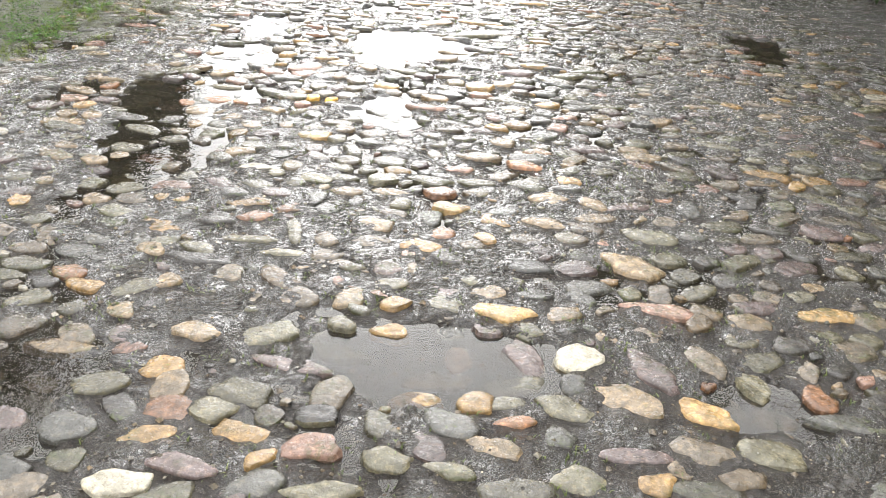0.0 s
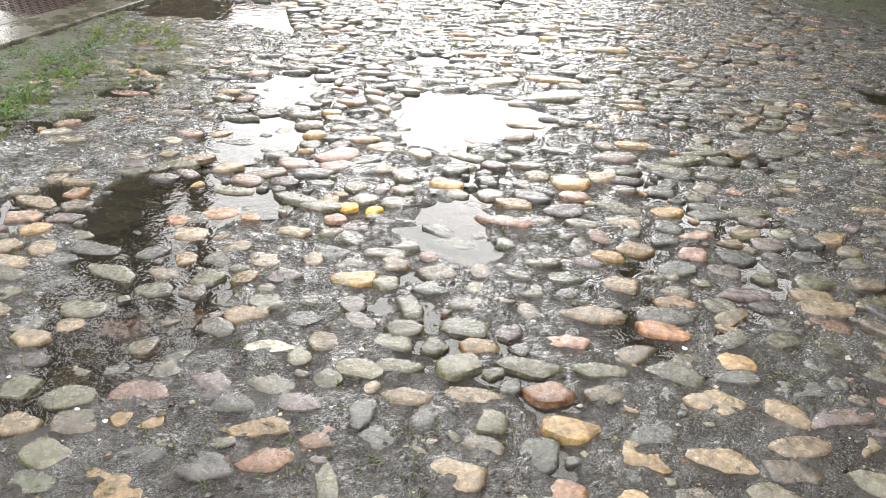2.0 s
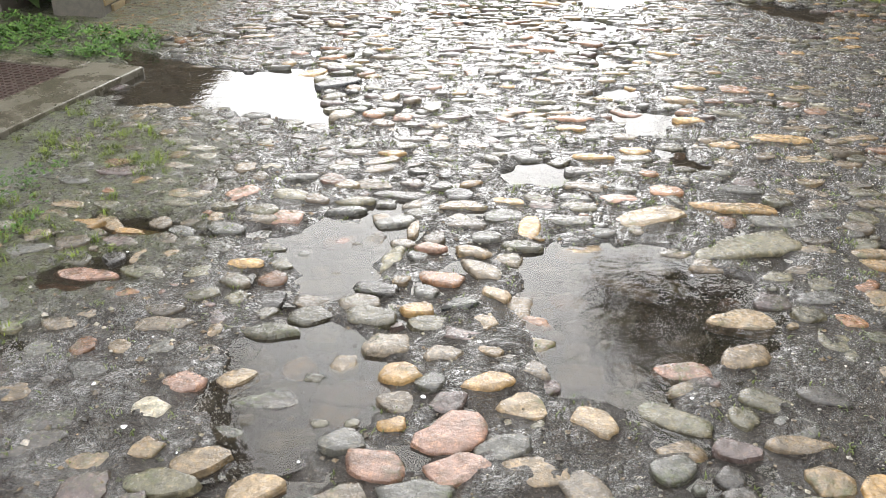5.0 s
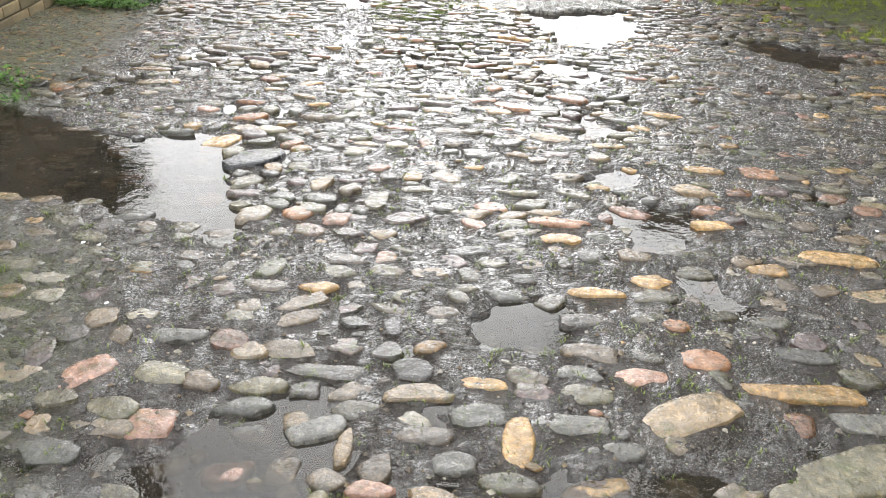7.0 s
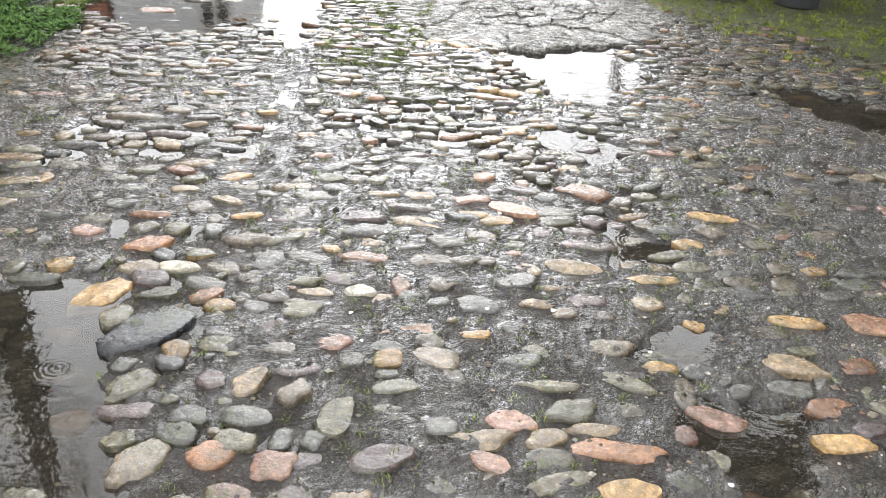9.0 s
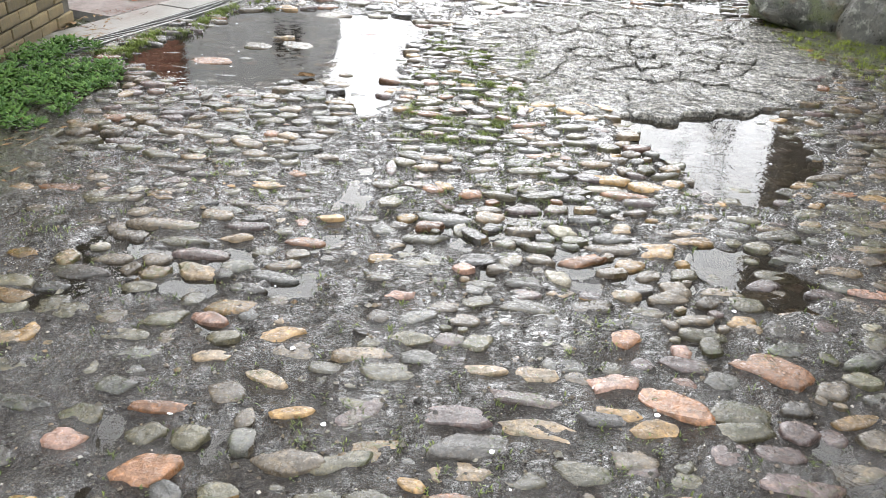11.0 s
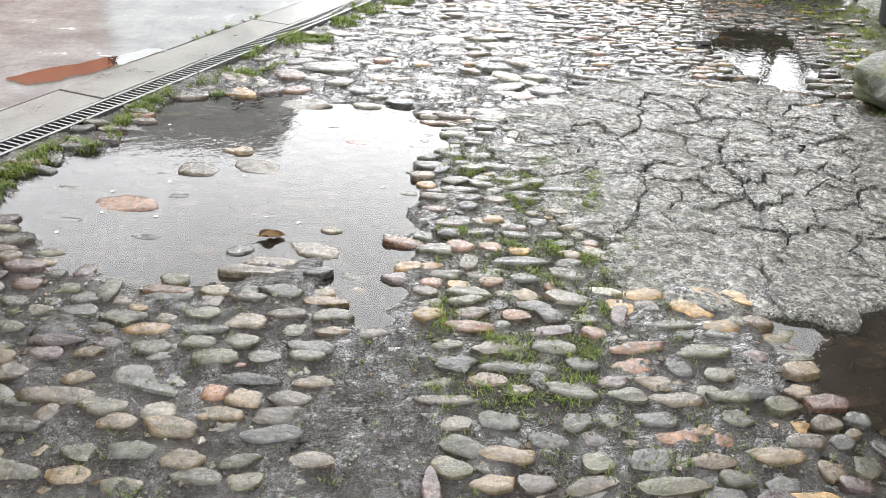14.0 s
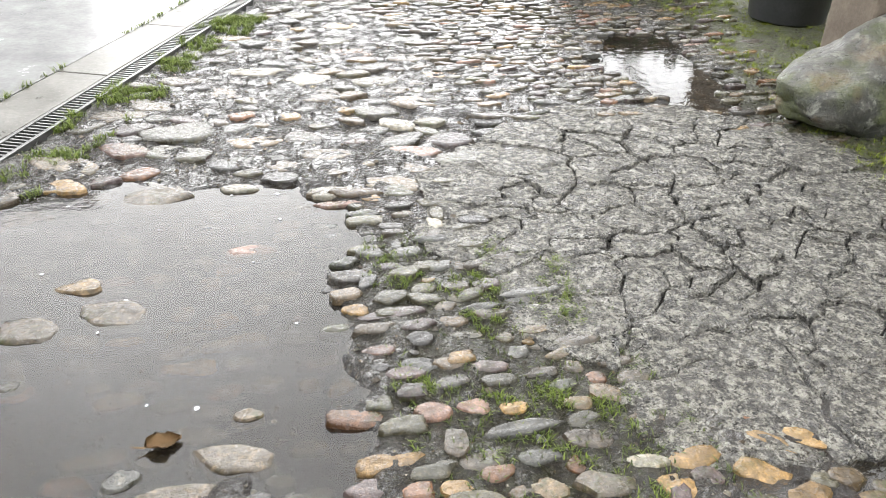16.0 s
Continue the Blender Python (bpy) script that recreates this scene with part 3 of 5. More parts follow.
def cracked_screed():
    """A worn concrete patch broken into plates with open cracks."""
    rng = random.Random(5)
    base = new("screed_patch")
    tagged(base, "worn exposed-aggregate concrete patch broken into cracked plates", "concrete patch", kind="structure")
    seeds = []
    while len(seeds) < 78:
        p = (rng.uniform(-0.85, 1.25), rng.uniform(11.55, 14.1))
        if float(inside(SCREED, p[0], p[1])) > 0.03 and all(math.hypot(p[0] - q[0], p[1] - q[1]) > 0.07 + 0.2 * float(fuzz(p[0], p[1], 2.6, 77)) for q in seeds):
            seeds.append(p)
    for s in seeds:
        # the plate is the outline's part that lies nearest to its seed
        poly = [(s[0] + 0.34 * math.cos(a * math.tau / 40), s[1] + 0.34 * math.sin(a * math.tau / 40)) for a in range(40)]
        for q in seeds:
            if q == s:
                continue
            mx, my = (s[0] + q[0]) / 2, (s[1] + q[1]) / 2
            dx, dy = q[0] - s[0], q[1] - s[1]
            d = math.hypot(dx, dy)
            if d > 0.7:
                continue
            cut = []
            for a, b in zip(poly, poly[1:] + poly[:1]):
                fa = ((a[0] - mx) * dx + (a[1] - my) * dy) / d
                fb = ((b[0] - mx) * dx + (b[1] - my) * dy) / d
                if fa <= 0:
                    cut.append(a)
                if (fa < 0) != (fb < 0):
                    k = fa / (fa - fb)
                    cut.append((a[0] + k * (b[0] - a[0]), a[1] + k * (b[1] - a[1])))
            poly = cut
        fine = []
        for a, b in zip(poly, poly[1:] + poly[:1]):
            n = max(1, int(math.hypot(b[0] - a[0], b[1] - a[1]) / 0.035))
            fine += [(a[0] + (b[0] - a[0]) * i / n, a[1] + (b[1] - a[1]) * i / n) for i in range(n)]
        ring = []
        for x, y in fine:
            x, y = (x + 0.15 * (float(fuzz(x, y, 5, 8)) - 0.5) + 0.07 * (float(fuzz(x, y, 15, 18)) - 0.5) + 0.03 * (float(fuzz(x, y, 40, 9)) - 0.5),
                    y + 0.15 * (float(fuzz(x, y, 5, 10)) - 0.5) + 0.07 * (float(fuzz(x, y, 15, 19)) - 0.5) + 0.03 * (float(fuzz(x, y, 40, 11)) - 0.5))
            d = math.hypot(s[0] - x, s[1] - y)
            gap = 0.0022 + 0.018 * float(fuzz(x, y, 4, 12)) ** 2
            ring.append((x + (s[0] - x) * gap / d, y + (s[1] - y) * gap / d))
        top = 0.007 + rng.uniform(-0.007, 0.007)
        tx, ty = rng.uniform(-0.03, 0.03), rng.uniform(-0.03, 0.03)
        V, F = [], []
        n = len(ring)
        for shrink, dz in ((1.0, -0.045), (1.0, -0.006), (0.97, 0.0), (0.72, 0.003), (0.38, 0.003)):
            for x, y in ring:
                px, py = s[0] + (x - s[0]) * shrink, s[1] + (y - s[1]) * shrink
                r = (float(fuzz(px, py, 26, 13)) - 0.5) * 0.012 + (float(fuzz(px, py, 9, 14)) - 0.5) * 0.008 if dz > -0.02 else 0
                V.append((px, py, top + dz + r + tx * (px - s[0]) + ty * (py - s[1])))
        V.append((s[0], s[1], top + 0.002))
        for k in range(4):
            F += [(k * n + i, k * n + (i + 1) % n, k * n + n + (i + 1) % n, k * n + n + i) for i in range(n)]
        F += [(4 * n + i, 4 * n + (i + 1) % n, 5 * n) for i in range(n)]
        ob = new("concrete_plate", mesh_of("concrete_plate", V, F, M_SCREED))
        ob.parent = base
    return base


cracked_screed()


def along(run, off, z=0.0):
    """A place by its way along the drain and its distance to the left of it."""
    p = DRAIN[0] + DRAIN[1] * run + Vector((-DRAIN[1].y, DRAIN[1].x)) * off
    return Vector((p.x, p.y, z))


DRAIN_POSE = Matrix.Translation((DRAIN[0].x, DRAIN[0].y, 0)) @ Matrix.Rotation(math.atan2(DRAIN[1].y, DRAIN[1].x), 4, "Z")


def channel_drain():
    d = tagged(new("channel_drain"), "galvanised slotted channel drain set beside a concrete strip", "drain")
    d.matrix_world = DRAIN_POSE
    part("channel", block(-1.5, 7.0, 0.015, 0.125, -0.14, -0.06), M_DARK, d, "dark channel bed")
    for y0 in (0.0, 0.118):
        part("rail", block(-1.5, 7.0, y0, y0 + 0.02, -0.12, 0.008, bevel=0.003), M_STEEL, d)
    bm = bmesh.new()
    box(bm, -0.006, 0.006, 0.019, 0.119, -0.01, 0.003)
    me = bpy.data.meshes.new("bar")
    bm.to_mesh(me), bm.free()
    me.materials.append(M_STEEL)
    x = -1.48
    while x < 6.98:
        o = new("bar", me)
        o.parent, o.location = d, (x, 0, 0)
        x += 0.036
    return d


channel_drain()


def kerb_strips():
    x, rng = -1.5, random.Random(3)
    while x < 7.0:
        n = rng.uniform(0.9, 1.1)
        bm = block(x + 0.004, x + n - 0.004, 0.142, 0.44, -0.15, 0.01 + rng.uniform(-0.003, 0.003), bevel=0.006)
        ob = part("concrete_kerb", bm, M_CONCRETE, None)
        ob.matrix_world = DRAIN_POSE
        tagged(ob, "smooth wet concrete edging slab beside the channel drain", "edging slab", "edging slabs along the drain", "structure")
        x += n


kerb_strips()
bm = bmesh.new()
top = [bm.verts.new((along(r, o).x, along(r, o).y, 0.012)) for r, o in ((0.98, 0.443), (7.4, 0.443), (7.4, 6.0), (0.98, 6.0))]
f = bm.faces.new(top)
bmesh.ops.subdivide_edges(bm, edges=bm.edges, cuts=40, use_grid_fill=True)
for v in bm.verts:
    v.co.z += (fuzz(v.co.x, v.co.y, 1.1, 21) - 0.5) * 0.008
low = bmesh.ops.extrude_face_region(bm, geom=list(bm.faces))
for v in low["geom"]:
    if isinstance(v, bmesh.types.BMVert):
        v.co.z = -0.2
bmesh.ops.recalc_face_normals(bm, faces=bm.faces)
tagged(part("yard_paving", bm, M_YARD, None, smooth=False), "pale wet concrete of the yard beyond the drain", "concrete yard", kind="structure")


def on_slab(u, v, z=0.0):
    p = SLAB_AT + SLAB_U * u + SLAB_V * v
    return Vector((p.x, p.y, z))


SLAB_POSE = Matrix(((SLAB_U.x, SLAB_V.x, 0, SLAB_AT.x), (SLAB_U.y, SLAB_V.y, 0, SLAB_AT.y), (0, 0, 1, 0), (0, 0, 0, 1)))


def manhole():
    m = tagged(new("manhole"), "rusty chequered iron cover set in a worn concrete surround", "manhole cover")
    m.matrix_world = SLAB_POSE
    for a in ((0.0, 0.37, -0.25, 1.9), (1.01, 1.6, -0.25, 1.9), (0.37, 1.01, -0.25, -0.1), (0.37, 1.01, 0.77, 1.9)):
        part("surround", block(*a, -0.06, 0.03, bevel=0.012), M_SLAB, m, "worn wet concrete edge")
    part("cover", block(0.374, 1.006, -0.096, 0.766, -0.05, 0.02, bevel=0.006), M_IRON, m, "rusty iron plate")
    bm = block(-0.016, 0.016, -0.007, 0.007, -0.001, 0.008)
    me = bpy.data.meshes.new("tread")
    bm.to_mesh(me), bm.free()
    me.materials.append(M_IRON)
    for i in range(14):
        for j in range(19):
            o = new("tread", me)
            o.parent = m
            o.matrix_local = pose(0.41 + i * 0.043, -0.06 + j * 0.043, 0.02, 0, 0, 45 if (i + j) % 2 else -45)
    return m


manhole()


def brick_wall():
    """A low wall of thick mossy bricks in running bond."""
    w = tagged(new("wall_brick"), "mossy yellow-brown brick wall with dark joints", "brick wall", kind="structure")
    part("mortar", block(-4.14, -3.77, 9.6, 12.89, -0.05, 1.2), M_MORTAR, w, "dark weathered mortar")
    bm = block(-0.115, 0.115, -0.05, 0.05, -0.0345, 0.0345, bevel=0.008)
    me = bpy.data.meshes.new("brick")
    bm.to_mesh(me), bm.free()
    me.materials.append(M_BRICK)
    rng = random.Random(2)
    for row in range(15):
        z = 0.04 + row * 0.08
        for k in range(13):
            y = 12.78 - k * 0.24 - (0.12 if row % 2 else 0)
            o = new("brick", me)
            o.parent = w
            o.matrix_local = pose(-3.805 + rng.uniform(-0.004, 0.006), y, z, rng.uniform(-1, 1), 0, 90 + rng.uniform(-1, 1))
        for k in range(2):
            o = new("brick", me)
            o.parent = w
            o.matrix_local = pose(-3.88 - k * 0.2 - (0.03 if row % 2 else 0), 12.855 + rng.uniform(0, 0.004), z)
    return w


brick_wall()


def yard_water():
    bm = bmesh.new()
    pts = [(-3.72, 13.6), (-3.36, 13.98), (-3.07, 14.3), (-3.0, 14.24), (-3.2, 13.86), (-3.56, 13.46)]
    vs = []
    for (ax, ay), (bx, by) in zip(pts, pts[1:] + pts[:1]):
        for i in range(6):
            x, y = ax + (bx - ax) * i / 6, ay + (by - ay) * i / 6
            vs.append(bm.verts.new((x + (fuzz(x, y, 14, 5) - 0.5) * 0.07, y + (fuzz(x, y, 14, 6) - 0.5) * 0.07, 0.0185)))
    f = bm.faces.new(vs)
    if f.normal.z < 0:
        f.normal_flip()
    bmesh.ops.triangulate(bm, faces=[f])
    tagged(part("puddle", bm, M_WATER, None), "thin puddle on the pale concrete yard", "puddle", "puddles on the lane", "structure")


yard_water()

# ---- cobbles ----


def dome(rng, sides=16, flat=0.0):
    """A worn, half-buried stone of unit half-length: rings from its foot to its uneven, flattish crown."""
    ph = [rng.uniform(0, math.tau) for _ in range(4)]
    am = [rng.uniform(0.0, 0.04), rng.uniform(0.01, 0.06), rng.uniform(0.01, 0.05), rng.uniform(0.01, 0.05)]
    planes, turn = rng.randint(4, 6), rng.uniform(-0.3, 0.3)
    chops = [(turn + math.tau * (j + rng.uniform(-0.22, 0.22)) / planes, rng.uniform(0.78, 1.05)) for j in range(planes)]
    power = rng.choice((5, 9, 14))
    skew, tilt, ridge = rng.uniform(-0.35, 0.35), rng.uniform(-0.2, 0.2), rng.uniform(-0.2, 0.3)
    crown = rng.uniform(-0.2, 0.2), rng.uniform(-0.2, 0.2)
    spot = Vector((rng.uniform(0, 50), rng.uniform(0, 50), 0.3))
    round_off = rng.uniform(0.85, 1.0)
    V, F = [], []
    levels = ((1.04, -1.0), (1.01, 0.38), (0.965, 0.72), (0.90 * round_off, 0.93), (0.64, 1.0), (0.3, 1.02))
    for q, (r, z) in enumerate(levels):
        for i in range(sides):
            a = math.tau * i / sides
            c, s = math.cos(a), math.sin(a)
            k = min(sum((max(0.0, math.cos(a - b)) / d) ** power for b, d in chops) ** (-1 / power), 1.22)
            k *= 1 + sum(m * math.sin((j + 2) * a + p) for j, (m, p) in enumerate(zip(am, ph)))
            k *= 1 + 0.10 * noise.noise(Vector((c * 2.3, s * 2.3, z * 0.7)) + spot)
            x, y = r * k * c + skew * s * r * 0.4, r * k * s
            if q > 2:
                x, y = x + crown[0] * (q - 2) * 0.25, y + crown[1] * (q - 2) * 0.25
            up = z
            if q:
                up += tilt * x - ridge * 0.4 * (abs(y) - 0.4) + 0.22 * noise.noise(Vector((x * 1.7, y * 1.7, 0)) + spot) + 0.08 * noise.noise(Vector((x * 5, y * 5, 2)) + spot)
            V.append((x, y, up))
    V.append((crown[0], crown[1], 1.02 + 0.2 * noise.noise(spot)))
    n = sides
    for q in range(len(levels) - 1):
        F += [(q * n + i, q * n + (i + 1) % n, q * n + n + (i + 1) % n, q * n + n + i) for i in range(n)]
    t = (len(levels) - 1) * n
    F += [(t + i, t + (i + 1) % n, t + n) for i in range(n)]
    return np.array(V), F


SHAPES = [dome(random.Random(100 + i), 16, 0.0) for i in range(64)]
FLAGS = [dome(random.Random(300 + i), 14, 2.5) for i in range(20)]


def stone_rows():
    """The stones of the lane course by course: x, y, half length, half width, half height, angle, lift, kind."""
    rng = random.Random(11)
    out, y = [], 0.9
    while y < 19.5:
        zone = np.interp(y, [0, 4.5, 7, 9, 11, 19], [0.0, 0.0, 0.35, 0.75, 1.1, 1.1])
        step = 0.113 - 0.034 * zone
        x = LEFT_EDGE(y) + rng.uniform(-0.1, 0.1)
        end = RIGHT_EDGE(y) + rng.uniform(0.0, 0.25)
        bow = rng.uniform(-0.03, 0.03)
        while x < end:
            length = min(max(rng.lognormvariate(math.log(0.145 - 0.022 * zone), 0.30), 0.065), 0.26)
            gap = rng.uniform(0.004, 0.026) + (1 - zone) * rng.uniform(0.0, 0.02)
            cx = x + length / 2
            x += length + gap
            cy = y + rng.uniform(-0.026, 0.026) + bow * math.sin(cx * 1.7) + 0.05 * (float(fuzz(cx, y, 0.7, 31)) - 0.5)
            wide = step * rng.uniform(0.7, 1.06)
            ang = rng.gauss(0, 7 + 9 * (1 - zone)) + 9 * (float(fuzz(cx, cy, 0.5, 33)) - 0.5)
            if rng.random() < 0.05 + 0.06 * (1 - zone):
                ang += rng.choice((-60, 70, 85))
                length, wide = length * 0.8, wide * 0.95
            flag = 0
            if y > 13.35 and cx < -0.35 - (y - 13.4) * 0.05 and y < 17.5:
                flag = 1
            out.append((cx, cy, length / 2, wide / 2, rng.uniform(0.012, 0.019), ang, rng.gauss(0, 0.0045), flag))
        y += step * rng.uniform(0.95, 1.12)
    # larger flat stones beyond the great puddle
    out = [s for s in out if not s[7]]
    tries = []
    for _ in range(6000):
        px, py = rng.uniform(-2.9, -0.2), rng.uniform(13.3, 17.8)
        r = rng.choice((0.06, 0.08, 0.10, 0.12, 0.14))
        if px < LEFT_EDGE(py) + 0.05 or px > -0.3 - (py - 13.4) * 0.05:
            continue
        if all(math.hypot(px - q[0], (py - q[1]) * 1.35) > (r + q[2]) * 0.98 for q in tries):
            tries.append((px, py, r))
    for px, py, r in tries:
        out.append((px, py, r * rng.uniform(1.0, 1.25), r * rng.uniform(0.62, 0.8), 0.016, rng.gauss(0, 18), rng.uniform(-0.01, 0.0), 1))
    return out


# stones that stand out: x, y, length, width, angle, shade
STRETCH_ONE = [
    (-0.77, 1.5, 0.16, 0.093, 2, 'pale'),
    (-0.27, 1.52, 0.19, 0.076, 2, 'green'),
    (-0.64, 1.58, 0.21, 0.085, -16, 'mauve'),
    (0.4, 1.61, 0.16, 0.099, -26, 'green'),
    (-0.44, 1.62, 0.11, 0.067, 42, 'ochre'),
    (0.06, 1.62, 0.16, 0.068, -19, 'green'),
    (0.6, 1.62, 0.11, 0.085, 2, 'ochre'),
    (-0.11, 1.64, 0.13, 0.09, -20, 'green'),
    (-0.75, 1.68, 0.17, 0.082, 31, 'ochre'),
    (0.18, 1.72, 0.18, 0.086, -13, 'tan'),
    (0.56, 1.72, 0.21, 0.076, 2, 'mauve'),
    (0.75, 1.76, 0.17, 0.107, -28, 'grey'),
    (0.95, 1.77, 0.21, 0.114, -14, 'green'),
    (-0.62, 1.81, 0.14, 0.107, -21, 'green'),
    (0.24, 1.83, 0.14, 0.062, 2, 'rust'),
]
STRETCH_TWO = [
    (0.39, 1.9, 0.2, 0.109, -35, 'green'),
    (0.22, 1.92, 0.13, 0.065, 2, 'green'),
    (0.8, 1.93, 0.17, 0.119, -15, 'ochre'),
    (0.59, 1.96, 0.25, 0.14, -29, 'tan'),
    (-0.81, 1.98, 0.15, 0.124, 19, 'ochre'),
    (0.98, 2.11, 0.21, 0.095, -70, 'green'),
    (0.68, 2.13, 0.25, 0.13, -76, 'mauve'),
    (0.28, 2.16, 0.18, 0.113, -62, 'mauve'),
    (0.46, 2.16, 0.19, 0.142, 11, 'pale'),
    (-0.77, 2.17, 0.16, 0.123, -16, 'tan'),
    (-0.55, 2.18, 0.21, 0.106, 35, 'green'),
    (0.87, 2.18, 0.18, 0.111, -63, 'grey'),
    (-0.16, 2.26, 0.13, 0.08, 2, 'ochre'),
    (-0.32, 2.27, 0.12, 0.072, -31, 'green'),
    (0.21, 2.4, 0.23, 0.102, -16, 'ochre'),
]
STRETCH_THREE = [
    (1.09, 2.44, 0.17, 0.118, -26, 'tan'),
    (-0.96, 2.46, 0.13, 0.107, 2, 'tan'),
    (0.77, 2.49, 0.26, 0.098, -14, 'pink'),
    (1.39, 2.52, 0.25, 0.106, 2, 'ochre'),
    (-1.09, 2.68, 0.15, 0.094, -33, 'tan'),
    (-0.6, 2.71, 0.18, 0.055, 3, 'green'),
    (-0.76, 2.79, 0.24, 0.063, 3, 'green'),
    (0.74, 2.8, 0.23, 0.142, -34, 'tan'),
    (-0.09, 2.84, 0.18, 0.106, -19, 'ochre'),
    (-0.46, 2.84, 0.14, 0.085, -58, 'grey'),
    (-0.6, 2.9, 0.22, 0.065, -74, 'green'),
    (0.16, 2.94, 0.13, 0.082, -40, 'ochre'),
    (-0.01, 2.95, 0.12, 0.094, -13, 'rust'),
    (-0.77, 2.99, 0.14, 0.101, 19, 'rust'),
    (0.86, 3.05, 0.22, 0.105, -14, 'green'),
]
STRETCH_FOUR = [
    (0.43, 3.12, 0.21, 0.111, -14, 'tan'),
    (0.02, 3.2, 0.18, 0.103, -14, 'ochre'),
    (-0.44, 3.29, 0.16, 0.083, -6, 'tan'),
    (0.65, 3.33, 0.16, 0.099, -31, 'tan'),
    (0.46, 3.36, 0.16, 0.12, -15, 'tan'),
    (-0.59, 3.4, 0.17, 0.084, -18, 'green'),
    (-0.88, 3.48, 0.19, 0.086, 9, 'pale'),
    (0.57, 3.57, 0.12, 0.101, 3, 'ochre'),
    (0.04, 3.63, 0.15, 0.089, 3, 'pink'),
    (0.37, 3.73, 0.17, 0.104, -7, 'rust'),
    (-0.69, 3.93, 0.18, 0.092, 3, 'ochre'),
    (-1.23, 4.21, 0.1, 0.087, 5, 'tan'),
    (0.24, 4.22, 0.13, 0.089, 3, 'ochre'),
    (-1.37, 4.22, 0.13, 0.114, 5, 'tan'),
    (-0.98, 4.27, 0.15, 0.077, -9, 'tan'),
]
STRETCH_FIVE = [
    (0.58, 4.29, 0.12, 0.105, 3, 'pink'),
    (-0.83, 4.29, 0.11, 0.086, 5, 'green'),
    (-1.46, 4.33, 0.09, 0.073, 5, 'rust'),
    (-1.17, 4.37, 0.11, 0.069, -24, 'rust'),
    (-0.83, 4.41, 0.1, 0.075, 5, 'pink'),
    (-1.31, 4.41, 0.15, 0.094, 28, 'rust'),
    (-0.15, 4.48, 0.22, 0.106, -18, 'pink'),
    (-0.69, 4.51, 0.08, 0.067, 5, 'yellow'),
    (-1.95, 4.51, 0.1, 0.083, 5, 'rust'),
    (-0.8, 4.52, 0.1, 0.081, 13, 'yellow'),
    (-1.99, 4.62, 0.16, 0.067, 5, 'tan'),
    (-1.33, 4.64, 0.19, 0.087, -3, 'green'),
    (-1.49, 4.68, 0.07, 0.046, 50, 'ochre'),
    (-1.57, 4.79, 0.11, 0.071, -35, 'mauve'),
    (-0.4, 4.83, 0.17, 0.088, -9, 'ochre'),
]
STRETCH_SIX = [
    (-1.41, 4.87, 0.17, 0.093, 19, 'tan'),
    (-0.6, 4.9, 0.19, 0.119, -56, 'grey'),
    (0.16, 4.93, 0.17, 0.14, -17, 'ochre'),
    (0.01, 4.97, 0.13, 0.115, -14, 'tan'),
    (0.31, 5.03, 0.17, 0.146, 5, 'tan'),
    (-0.93, 5.1, 0.2, 0.131, 37, 'pink'),
    (-1.1, 5.12, 0.08, 0.066, 5, 'ochre'),
    (-1.77, 5.15, 0.11, 0.096, -15, 'pale'),
    (-0.55, 5.16, 0.17, 0.106, -37, 'tan'),
    (-0.75, 5.21, 0.14, 0.117, 5, 'tan'),
    (-1.72, 5.27, 0.13, 0.106, -15, 'pink'),
    (0.41, 5.29, 0.22, 0.145, 16, 'mauve'),
    (-1.58, 5.32, 0.13, 0.088, 34, 'tan'),
    (-1.1, 5.35, 0.12, 0.096, 5, 'ochre'),
    (-0.98, 5.45, 0.13, 0.09, 5, 'grey'),
]
STRETCH_SEVEN = [
    (-1.16, 5.5, 0.15, 0.105, 5, 'grey'),
    (-1.08, 5.7, 0.11, 0.081, 0, 'ochre'),
    (-0.01, 5.72, 0.23, 0.122, 5, 'tan'),
    (-0.93, 5.74, 0.13, 0.1, 0, 'dark'),
    (-0.82, 5.81, 0.11, 0.069, -41, 'tan'),
    (-1.01, 5.91, 0.17, 0.103, -22, 'rust'),
    (-1.73, 5.97, 0.15, 0.062, 0, 'ochre'),
    (-0.86, 5.98, 0.2, 0.117, -53, 'grey'),
    (-1.2, 6.04, 0.17, 0.081, 70, 'green'),
    (-0.9, 6.11, 0.13, 0.075, -8, 'tan'),
    (-1.06, 6.14, 0.13, 0.065, 0, 'pink'),
    (0.16, 6.24, 0.42, 0.173, 16, 'green'),
    (-0.85, 6.24, 0.15, 0.093, 0, 'blue'),
    (-1.14, 6.29, 0.16, 0.052, 84, 'tan'),
    (-1.65, 6.35, 0.15, 0.125, 0, 'pink'),
]
